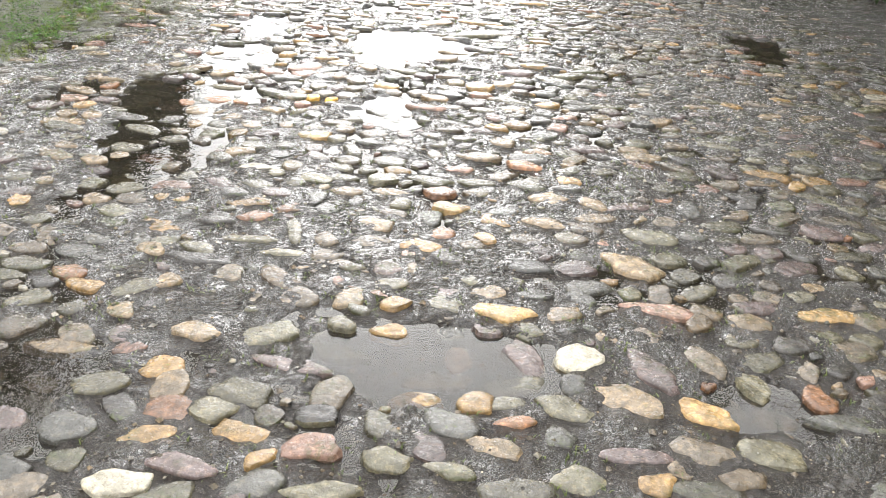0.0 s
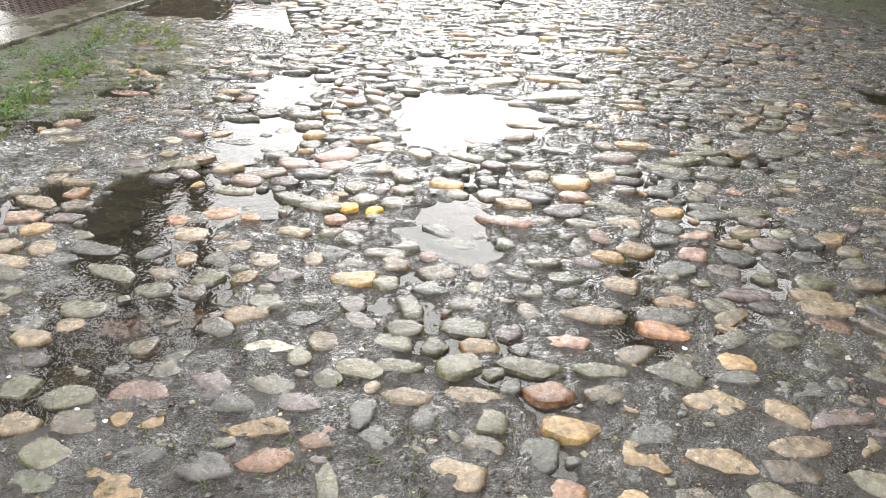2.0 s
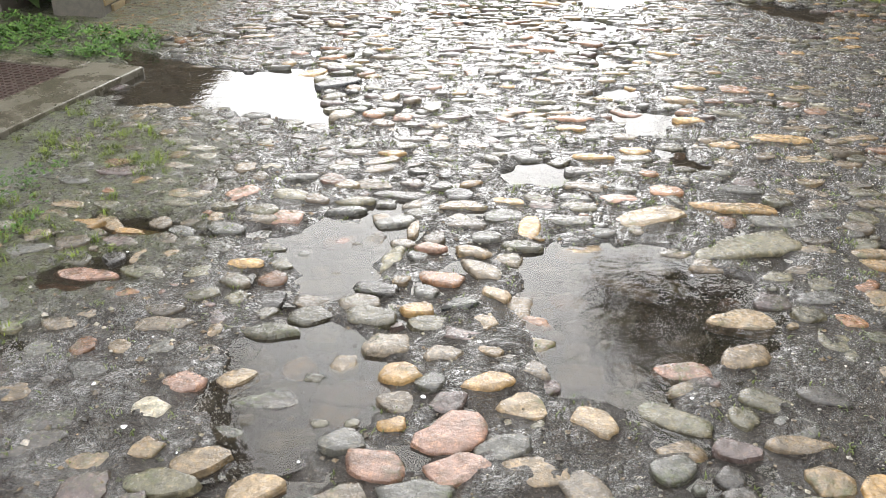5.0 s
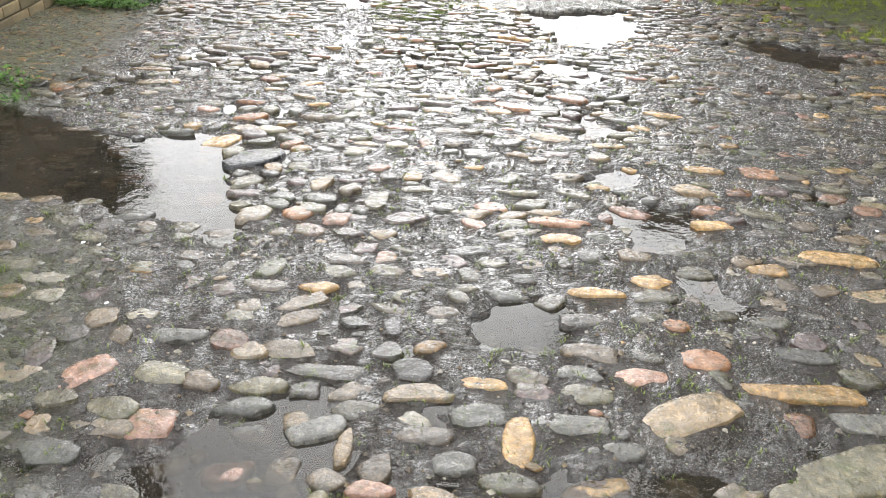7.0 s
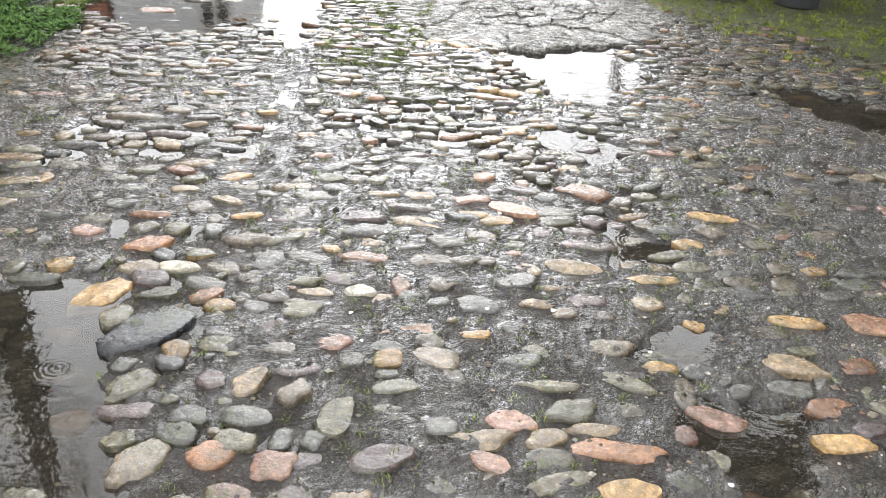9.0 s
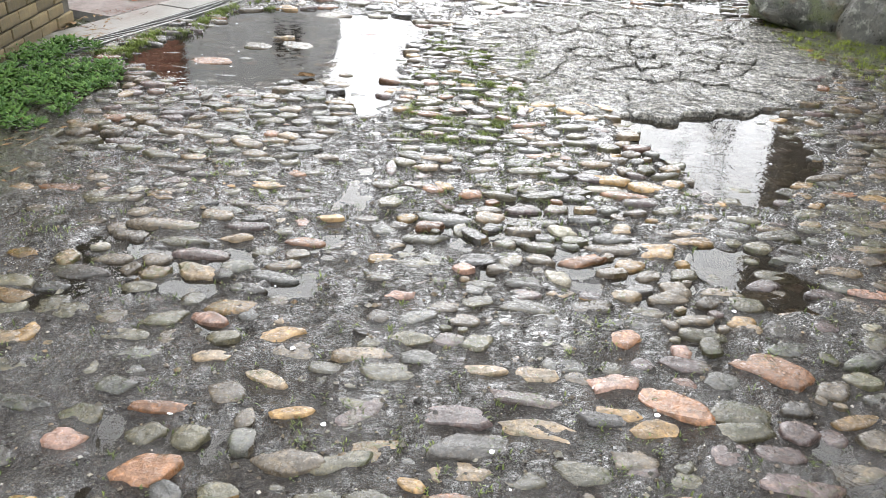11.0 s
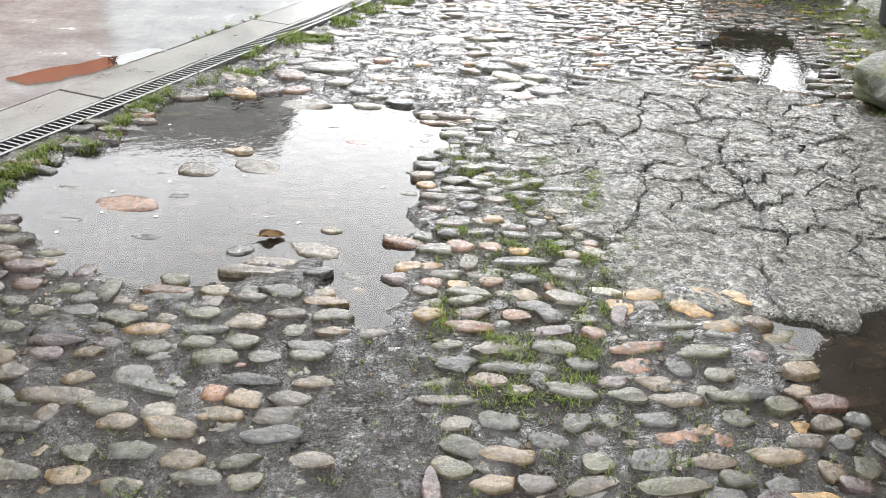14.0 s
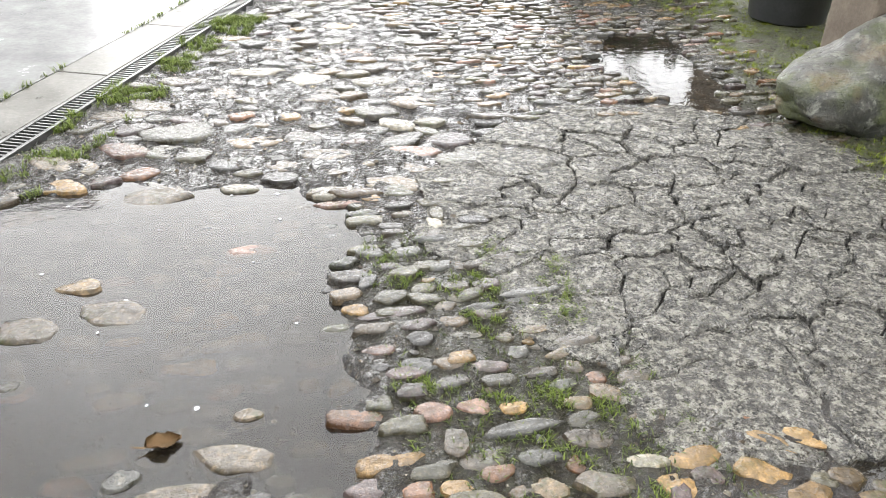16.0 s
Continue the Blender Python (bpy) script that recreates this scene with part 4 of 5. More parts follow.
STRETCH_EIGHT = [
    (0.33, 6.44, 0.28, 0.08, 0, 'blue'),
    (-0.19, 6.46, 0.34, 0.143, 22, 'tan'),
    (-1.89, 6.56, 0.21, 0.128, 59, 'pink'),
    (-1.69, 6.56, 0.17, 0.107, 0, 'green'),
    (-0.77, 6.56, 0.15, 0.071, 0, 'ochre'),
    (0.19, 6.57, 0.36, 0.093, -4, 'ochre'),
    (-0.29, 6.62, 0.18, 0.099, 0, 'pink'),
    (-1.46, 6.68, 0.13, 0.11, 0, 'tan'),
    (-0.07, 6.72, 0.16, 0.139, -22, 'rust'),
    (-0.12, 6.9, 0.09, 0.073, 0, 'rust'),
    (-0.34, 7.09, 0.22, 0.064, -7, 'ochre'),
    (0.65, 7.13, 0.27, 0.107, 0, 'tan'),
    (-0.14, 7.18, 0.13, 0.109, 22, 'ochre'),
    (0.63, 7.4, 0.3, 0.12, -8, 'ochre'),
    (-0.42, 7.49, 0.19, 0.07, -8, 'ochre'),
]
STRETCH_NINE = [
    (-1.3, 7.59, 0.13, 0.102, 0, 'pink'),
    (-0.75, 7.59, 0.12, 0.076, -32, 'pink'),
    (-1.63, 7.61, 0.2, 0.123, 52, 'grey'),
    (-1.03, 7.61, 0.21, 0.103, 17, 'mauve'),
    (-1.46, 7.63, 0.13, 0.105, 0, 'rust'),
    (-0.42, 7.63, 0.28, 0.076, -12, 'rust'),
    (0.22, 7.65, 0.19, 0.067, -4, 'ochre'),
    (-0.46, 7.71, 0.19, 0.059, -4, 'tan'),
    (-0.87, 7.73, 0.12, 0.084, -4, 'blue'),
    (-0.68, 7.75, 0.17, 0.097, -16, 'pink'),
    (-1.15, 7.77, 0.17, 0.101, 76, 'green'),
    (-0.09, 7.77, 0.21, 0.091, -20, 'pink'),
    (-1.27, 7.87, 0.12, 0.074, 49, 'grey'),
    (-0.55, 7.9, 0.18, 0.048, -9, 'green'),
    (-1.72, 7.91, 0.19, 0.118, 55, 'green'),
]
STRETCH_TEN = [
    (-0.32, 7.91, 0.21, 0.074, -28, 'green'),
    (-1.4, 7.92, 0.15, 0.091, 55, 'tan'),
    (0.2, 8.0, 0.25, 0.099, -22, 'tan'),
    (-0.87, 8.03, 0.17, 0.103, -24, 'grey'),
    (-1.17, 8.1, 0.12, 0.103, -4, 'pink'),
    (-0.74, 8.14, 0.11, 0.045, -4, 'ochre'),
    (-1.73, 8.19, 0.33, 0.201, 46, 'dark'),
    (0.59, 8.21, 0.21, 0.124, -20, 'rust'),
    (0.35, 8.22, 0.19, 0.083, -10, 'ochre'),
    (-0.0, 8.23, 0.09, 0.074, -4, 'ochre'),
    (-1.85, 8.24, 0.14, 0.088, 62, 'green'),
    (-0.71, 8.31, 0.15, 0.11, -4, 'blue'),
    (-0.51, 8.32, 0.14, 0.062, -4, 'tan'),
    (-0.13, 8.33, 0.12, 0.101, -23, 'tan'),
    (-1.24, 8.38, 0.13, 0.057, -4, 'tan'),
]
STRETCH_ELEVEN = [
    (-1.94, 8.39, 0.2, 0.127, 55, 'ochre'),
    (-1.1, 8.39, 0.13, 0.079, -4, 'pale'),
    (-0.56, 8.46, 0.16, 0.107, 6, 'blue'),
    (-1.72, 8.55, 0.15, 0.072, -4, 'pale'),
    (-0.33, 8.56, 0.25, 0.108, -10, 'tan'),
    (-1.86, 8.71, 0.16, 0.11, -4, 'rust'),
    (-1.52, 8.75, 0.17, 0.09, -4, 'grey'),
    (-2.1, 8.8, 0.1, 0.086, -4, 'pink'),
    (-0.87, 8.89, 0.26, 0.075, -13, 'tan'),
    (-0.57, 8.91, 0.15, 0.071, 1, 'ochre'),
    (-1.54, 8.93, 0.16, 0.049, 7, 'ochre'),
    (-1.12, 8.94, 0.2, 0.093, -6, 'mauve'),
    (-1.9, 8.94, 0.2, 0.045, 1, 'rust'),
    (0.35, 8.98, 0.24, 0.076, -4, 'ochre'),
    (-0.49, 9.02, 0.23, 0.127, -28, 'rust'),
]
STRETCH_TWELVE = [
    (-0.91, 9.02, 0.2, 0.063, -13, 'mauve'),
    (-1.65, 9.08, 0.17, 0.068, -28, 'tan'),
    (-0.65, 9.11, 0.15, 0.09, 9, 'pink'),
    (-0.86, 9.13, 0.14, 0.078, 1, 'tan'),
    (-1.02, 9.15, 0.15, 0.059, -3, 'tan'),
    (-1.82, 9.17, 0.13, 0.054, 1, 'tan'),
    (-0.16, 9.21, 0.25, 0.132, -37, 'rust'),
    (-1.25, 9.29, 0.18, 0.075, 1, 'green'),
    (-1.04, 9.29, 0.1, 0.084, 1, 'green'),
    (-0.58, 9.34, 0.12, 0.103, 29, 'rust'),
    (-1.29, 9.54, 0.11, 0.05, 1, 'pink'),
    (-2.0, 9.65, 0.14, 0.09, -6, 'tan'),
    (-0.75, 9.7, 0.11, 0.071, -6, 'pale'),
    (-1.87, 9.7, 0.12, 0.071, 2, 'blue'),
    (-1.08, 9.74, 0.1, 0.069, 2, 'pink'),
]
STRETCH_THIRTEEN = [
    (-2.02, 9.78, 0.2, 0.058, 2, 'mauve'),
    (-1.37, 9.79, 0.11, 0.067, 9, 'ochre'),
    (-0.28, 9.84, 0.06, 0.05, 2, 'ochre'),
    (-1.92, 9.9, 0.14, 0.061, 2, 'tan'),
    (-0.36, 9.93, 0.17, 0.113, 2, 'ochre'),
    (-2.21, 9.99, 0.29, 0.081, -3, 'grey'),
    (-0.7, 10.06, 0.1, 0.079, 2, 'pale'),
    (-2.33, 10.08, 0.13, 0.076, 2, 'grey'),
    (-0.46, 10.09, 0.09, 0.074, 2, 'tan'),
    (-1.6, 10.09, 0.11, 0.048, 2, 'ochre'),
    (-1.37, 10.27, 0.15, 0.096, 52, 'green'),
    (-1.05, 10.36, 0.1, 0.067, 2, 'rust'),
    (-1.21, 10.39, 0.1, 0.073, -16, 'rust'),
    (-1.8, 10.48, 0.09, 0.059, -51, 'rust'),
    (-0.28, 10.5, 0.17, 0.111, -18, 'ochre'),
]
STRETCH_FOURTEEN = [
    (-0.16, 10.53, 0.11, 0.083, 2, 'ochre'),
    (-0.42, 10.57, 0.15, 0.08, -8, 'ochre'),
    (-1.4, 10.6, 0.18, 0.054, 91, 'mauve'),
    (-2.0, 10.95, 0.08, 0.07, -7, 'rust'),
    (-2.19, 11.0, 0.25, 0.112, -15, 'blue'),
    (-1.98, 11.31, 0.14, 0.083, -7, 'grey'),
    (-0.36, 11.38, 0.08, 0.063, -15, 'green'),
    (-0.75, 11.44, 0.1, 0.082, -15, 'ochre'),
    (-0.5, 11.44, 0.14, 0.081, -31, 'ochre'),
    (-0.92, 11.49, 0.17, 0.105, -15, 'grey'),
    (-1.06, 11.51, 0.11, 0.076, -15, 'tan'),
    (-0.41, 11.53, 0.14, 0.055, -46, 'ochre'),
    (-0.31, 11.53, 0.15, 0.08, -47, 'ochre'),
    (-0.78, 11.54, 0.13, 0.066, -15, 'pale'),
    (-1.38, 11.58, 0.08, 0.07, -7, 'rust'),
]
STRETCH_FIFTEEN = [
    (-1.95, 11.71, 0.19, 0.084, -7, 'grey'),
    (-2.09, 11.79, 0.12, 0.073, 13, 'blue'),
    (-1.82, 11.81, 0.2, 0.1, -15, 'grey'),
    (-0.75, 11.82, 0.15, 0.089, -39, 'tan'),
    (-1.05, 11.82, 0.09, 0.045, -15, 'ochre'),
    (-1.15, 11.85, 0.1, 0.071, -15, 'pink'),
    (-1.27, 11.86, 0.12, 0.079, 0, 'pink'),
    (-2.28, 12.75, 0.16, 0.1, -7, 'tan'),
    (-1.77, 11.97, 0.1, 0.05, -7, 'grey'),
    (-2.0, 11.63, 0.26, 0.06, 4, 'grey'),
    (-1.06, 12.02, 0.14, 0.059, -15, 'mauve'),
    (-2.61, 12.15, 0.28, 0.157, -7, 'rust'),
    (-2.4, 12.52, 0.23, 0.16, -7, 'grey'),
    (-2.14, 12.56, 0.21, 0.159, -7, 'grey'),
    (-0.98, 12.94, 0.11, 0.067, -67, 'pale'),
    (-2.05, 13.42, 0.27, 0.166, 8, 'grey'),
    (-2.42, 13.79, 0.3, 0.173, -15, 'grey'),
]
STRETCH_SIXTEEN = [
    (-0.89, 14.06, 0.19, 0.146, -15, 'pale'),
    (-0.73, 14.36, 0.25, 0.168, -15, 'grey'),
    (-2.1, 14.51, 0.24, 0.194, -15, 'grey'),
    (-1.24, 14.81, 0.24, 0.201, -15, 'pale'),
    (-1.53, 15.02, 0.31, 0.207, -15, 'pale'),
]
ACCENTS = STRETCH_ONE + STRETCH_TWO + STRETCH_THREE + STRETCH_FOUR + STRETCH_FIVE + STRETCH_SIX + STRETCH_SEVEN + STRETCH_EIGHT + STRETCH_NINE + STRETCH_TEN + STRETCH_ELEVEN + STRETCH_TWELVE + STRETCH_THIRTEEN + STRETCH_FOURTEEN + STRETCH_FIFTEEN + STRETCH_SIXTEEN


def fill_gaps(rows):
    """Small stones pressed into the gaps that the courses leave."""
    rng = random.Random(77)
    cells = {}

    def put(x, y, a, b):
        cells.setdefault((math.floor(x / 0.25), math.floor(y / 0.25)), []).append((x, y, a, b))

    for s in rows:
        put(s[0], s[1], s[2], s[3])
    for a in ACCENTS:
        r = max(a[2], a[3]) / 2
        put(a[0], a[1], r, r * 0.8)
    more = []
    for _ in range(15000):
        x, y = rng.uniform(-3.0, 2.6), rng.uniform(1.0, 13.2)
        a = rng.uniform(0.018, 0.045)
        b = a * rng.uniform(0.55, 0.85)
        i, j = math.floor(x / 0.25), math.floor(y / 0.25)
        near = [q for u in (-1, 0, 1) for v in (-1, 0, 1) for q in cells.get((i + u, j + v), ())]
        if x > LEFT_EDGE(y) and x < RIGHT_EDGE(y) and all(((x - q[0]) / (a + q[2])) ** 2 + ((y - q[1]) / (b + q[3])) ** 2 > 0.95 for q in near):
            put(x, y, a, b)
            more.append((x, y, a, b, rng.uniform(0.009, 0.014), rng.uniform(-35, 35), rng.gauss(-0.003, 0.003), 0))
    return more


def lay_cobbles():
    rng = random.Random(21)
    rows = stone_rows()
    rows += fill_gaps(rows)
    P = np.array([(r[0], r[1]) for r in rows])
    wet = wet_depth(P[:, 0], P[:, 1])
    soil = height(P[:, 0], P[:, 1], wet, False)
    screed = inside(SCREED, P[:, 0], P[:, 1])
    rut = inside(RUT, P[:, 0], P[:, 1])
    yard = inside(YARD, P[:, 0], P[:, 1])
    off = (P[:, 0] - DRAIN[0].x) * DRAIN[1].y - (P[:, 1] - DRAIN[0].y) * DRAIN[1].x
    run = (P[:, 0] - DRAIN[0].x) * DRAIN[1].x + (P[:, 1] - DRAIN[0].y) * DRAIN[1].y
    keepers = np.array([(a[0], a[1], max(a[2], a[3])) for a in ACCENTS]) if ACCENTS else np.zeros((0, 3))
    bare = fuzz(P[:, 0], P[:, 1], 1.6, 41)
    near, joined = [], []
    for i, (x, y, a, b, h, ang, lift, flag) in enumerate(rows):
        if screed[i] > -0.03 or yard[i] > 0 or (off[i] < 0.02 + b and run[i] > -1.6):
            continue
        if len(keepers) and np.any(np.hypot(keepers[:, 0] - x, (keepers[:, 1] - y) * 1.25) < keepers[:, 2] * 0.40 + a * 0.55):
            continue
        edge = min(x - LEFT_EDGE(y), RIGHT_EDGE(y) - x)
        if edge < 0.5 and rng.random() < 0.55 - edge * 0.9:
            continue
        d = wet[i]
        if d > 0.85 and rng.random() < 0.45:
            continue
        if rut[i] > 0 and rng.random() < 0.75:
            continue
        if bare[i] > 0.8 and rng.random() < 0.4:
            continue
        proud = rng.uniform(0.002, 0.0075) + lift * 0.5 + (0.005 if y > 10.6 and a > 0.046 else 0.0)
        if a < 0.046:
            proud = rng.uniform(0.0, 0.006)
        if rut[i] > 0:
            proud -= 0.012
        if flag:
            proud = rng.uniform(0.002, 0.006)
        if d > 0.5:
            proud = rng.uniform(0.006, 0.034)
        z = soil[i] + proud - h
        near.append((x, y, z, a, b, h, ang, rng.uniform(-5, 5), rng.uniform(-4, 4), flag))
    near.sort(key=lambda s: abs(s[0] + 0.55 + 0.06 * s[1]) + (0 if 1.4 < s[1] < 15 else 9))
    singles, rest = near[:160], near[160:]
    road = tagged(new("cobbled_lane"), "wet cobbled lane of rounded river stones in rough courses", "cobblestones", kind="structure")
    shared = {}
    for x, y, z, a, b, h, ang, tx, ty, flag in singles:
        k = rng.randrange(len(SHAPES))
        if k not in shared:
            shared[k] = mesh_of("cobble", SHAPES[k][0].tolist(), SHAPES[k][1], M_COBBLE, crisp=40)
        o = new("cobble", shared[k])
        o.parent = road
        o.matrix_local = pose(x, y, z, tx, ty, ang) @ Matrix.Diagonal((a, b, h, 1))
    V, F, base = [], [], 0
    for x, y, z, a, b, h, ang, tx, ty, flag in rest:
        sv, sf = rng.choice(FLAGS if flag else SHAPES)
        m = np.array(pose(x, y, z, tx * (0.3 if flag else 1), ty * (0.3 if flag else 1), ang) @ Matrix.Diagonal((a, b, h, 1)))
        V.append(sv @ m[:3, :3].T + m[:3, 3])
        F += [tuple(q + base for q in f) for f in sf]
        base += len(sv)
    me = mesh_of("cobbles", np.concatenate(V).tolist(), F, M_COBBLES, crisp=48)
    ob = tagged(new("cobbles", me), "wet grey and brown river cobbles", kind="stuff")
    ob.parent = road
    for x, y, length, wide, ang, shade in ACCENTS:
        k = rng.randrange(len(SHAPES))
        key = (k, shade)
        if key not in shared:
            shared[key] = mesh_of("cobble", SHAPES[k][0].tolist(), SHAPES[k][1], M_SHADE[shade], crisp=40)
        o = new("cobble", shared[key])
        o.parent = road
        s = float(height(x, y, None, False))
        h = 0.017 + 0.03 * min(length, wide)
        o.matrix_local = pose(x, y, max(s + rng.uniform(0.007, 0.011), WATER + 0.009) - h, rng.uniform(-5, 5), rng.uniform(-4, 4), ang) @ Matrix.Diagonal((length / 2, wide / 2, h, 1))
    return road


def grit():
    """Small pebbles and chips washed between the stones."""
    rng = np.random.default_rng(4)
    n = 44000
    x, y = rng.uniform(-2.9, 2.2, n), rng.uniform(1.0, 15.5, n)
    keep = (x > LEFT_EDGE(y)) & (x < RIGHT_EDGE(y) + 0.4) & (inside(SCREED, x, y) < 0) & (inside(YARD, x, y) < 0)
    x, y = x[keep], y[keep]
    z = height(x, y)
    s = rng.lognormal(math.log(0.0044), 0.55, len(x)).clip(0.002, 0.016)
    a = rng.uniform(0, math.tau, len(x))
    unit = np.array([(1, 0, 0), (0.2, 0.9, 0.1), (-1, 0.15, 0), (-0.1, -0.8, 0.1), (0.1, 0.1, 0.75), (0, 0, -0.7)])
    faces = [(0, 1, 4), (1, 2, 4), (2, 3, 4), (3, 0, 4), (1, 0, 5), (2, 1, 5), (3, 2, 5), (0, 3, 5)]
    c, q = np.cos(a)[:, None], np.sin(a)[:, None]
    V = np.stack([(unit[:, 0] * c - unit[:, 1] * q) * s[:, None] + x[:, None], (unit[:, 0] * q + unit[:, 1] * c) * s[:, None] + y[:, None], unit[:, 2] * s[:, None] + z[:, None]], 2).reshape(-1, 3)
    F = (np.arange(len(x))[:, None, None] * 6 + np.array(faces)).reshape(-1, 3)
    m = cobble_material("wet_grit", [(0.0, DARK_GREY), (0.4, WARM_GREY), (0.7, TAN), (0.85, PALE), (0.95, (0.5, 0.47, 0.42))], True)
    tagged(new("gravel", mesh_of("gravel", V.tolist(), F.tolist(), m, False)), "small wet grit and chips washed between the cobbles", "gravel", kind="stuff")


# ---- boulder, pots, slab stone ----


def boulder(name, at, size, turn, label, seed, mat, wedge=0.0):
    bm = bmesh.new()
    bmesh.ops.create_icosphere(bm, subdivisions=5, radius=1.0)
    for v in bm.verts:
        p = v.co.copy()
        k = 1 + 0.30 * noise.noise(p * 0.9 + Vector((seed, 0, 0))) + 0.12 * noise.noise(p * 2.4 + Vector((0, seed, 0))) + 0.045 * noise.noise(p * 6) + 0.015 * noise.noise(p * 17)
        p = Vector([math.copysign(abs(q) ** 0.85, q) for q in p]) * k
        low = 1 - wedge * max(0.0, 0.5 - p.x) / 1.5
        v.co = (p.x * size[0], p.y * size[1], (p.z * low + 0.62) * size[2])
    ob = part(name, bm, mat, None, smooth=True)
    ob.matrix_world = pose(*at, 0, 0, turn)
    return tagged(ob, label, "boulder")


def lathe(profile, sides=28):
    bm = bmesh.new()
    rings = [[bm.verts.new((r * math.cos(math.tau * i / sides), r * math.sin(math.tau * i / sides), z)) for i in range(sides)] for r, z in profile]
    for a, b in zip(rings, rings[1:]):
        for i in range(sides):
            bm.faces.new((a[i], a[(i + 1) % sides], b[(i + 1) % sides], b[i]))
    bm.faces.new(rings[0][::-1])
    bm.faces.new(rings[-1])
    return bm


def plant_pot(x, y, r, h):
    p = tagged(new("plant_pot"), "large black plastic plant pot on the mossy verge", "plant pot")
    p.location = (x, y, float(height(x, y)))
    part("pot", lathe([(r * 0.78, 0), (r * 0.8, 0.01), (r * 0.97, h * 0.9), (r * 1.05, h * 0.905), (r * 1.06, h), (r * 0.98, h), (r * 0.95, h * 0.9), (r * 0.9, h * 0.86)]), M_POT, p, smooth=True)
    part("compost", lathe([(r * 0.9, h * 0.84), (r * 0.88, h * 0.875), (r * 0.3, h * 0.9), (0.01, h * 0.9)]), M_SOIL, p, "dark damp compost", smooth=True)
    return p


# ---- grass, weeds, moss ----


def blades(name, label, places, mat, tall, wide, seed, lean=1.3, category="grass"):
    """Tufts of narrow bent blades; places are x, y and how many blades, or lists of them."""
    rng = np.random.default_rng(seed)
    V, F = [], []
    for x, y, z, n, k in places:
        for _ in range(n):
            a, t = rng.uniform(0, math.tau), tall * k * rng.uniform(0.5, 1.3)
            bx, by = x + rng.normal(0, 0.013), y + rng.normal(0, 0.013)
            dx, dy = math.cos(a), math.sin(a)
            w = wide * rng.uniform(0.6, 1.3)
            l1, l2 = t * lean * rng.uniform(0.1, 0.5), t * lean * rng.uniform(0.5, 1.4)
            b = len(V)
            V += [(bx - dy * w, by + dx * w, z - 0.004), (bx + dy * w, by - dx * w, z - 0.004),
                  (bx + dx * l1 + dy * w * 0.8, by + dy * l1 - dx * w * 0.8, z + t * 0.6), (bx + dx * l1 - dy * w * 0.8, by + dy * l1 + dx * w * 0.8, z + t * 0.6),
                  (bx + dx * l2, by + dy * l2, z + t)]
            F += [(b, b + 1, b + 2, b + 3), (b + 3, b + 2, b + 4)]
    if V:
        return tagged(new(name, mesh_of(name, V, F, mat, False)), label, category, kind="stuff")


def scatter(poly, n, seed, blades_each, k=1.0, clump=0.0):
    rng = random.Random(seed)
    xs, ys = [p[0] for p in poly], [p[1] for p in poly]
    pts = []
    while len(pts) < n:
        x, y = rng.uniform(min(xs), max(xs)), rng.uniform(min(ys), max(ys))
        if float(inside(poly, x, y)) > 0 and float(fuzz(x, y, 5, seed)) > clump + rng.uniform(-0.15, 0.15):
            pts.append((x, y))
    X, Y = np.array(pts).T
    d = wet_depth(X, Y)
    Z = height(X, Y, d)
    return [(x, y, z, rng.randint(*blades_each), k * rng.uniform(0.7, 1.3)) for x, y, z, w in zip(X, Y, Z, d) if w < 0.4]


def weeds(name, label, poly, n, size, seed, z_up=0.0):
    """Low leafy weeds: many small oval leaves at all angles."""
    rng = np.random.default_rng(seed)
    V, F = [], []
    for x, y, z, k, s in scatter(poly, n, seed, (7, 13), 1.0, 0.42):
        for _ in range(k):
            a, tilt = rng.uniform(0, math.tau), rng.uniform(0.1, 0.8)
            l = size * rng.uniform(0.6, 1.3)
            w = l * rng.uniform(0.28, 0.42)
            r = rng.uniform(0, 0.05)
            o = np.array((x + r * math.cos(a), y + r * math.sin(a), z + rng.uniform(0.005, 0.05) + z_up * rng.random()))
            d = np.array((math.cos(a) * math.cos(tilt), math.sin(a) * math.cos(tilt), math.sin(tilt)))
            q = np.array((-math.sin(a), math.cos(a), 0))
            b = len(V)
            V += [tuple(o), tuple(o + d * l * 0.4 + q * w - (0, 0, 0.002)), tuple(o + d * l), tuple(o + d * l * 0.4 - q * w - (0, 0, 0.002)), tuple(o + d * l * 0.45 + np.array((0, 0, 0.004)))]
            F += [(b, b + 1, b + 4), (b + 1, b + 2, b + 4), (b + 2, b + 3, b + 4), (b + 3, b, b + 4)]
    return tagged(new(name, mesh_of(name, V, F, M_WEED, False)), label, "weeds", kind="stuff")


# ---- what stands round the lane, seen in the water ----


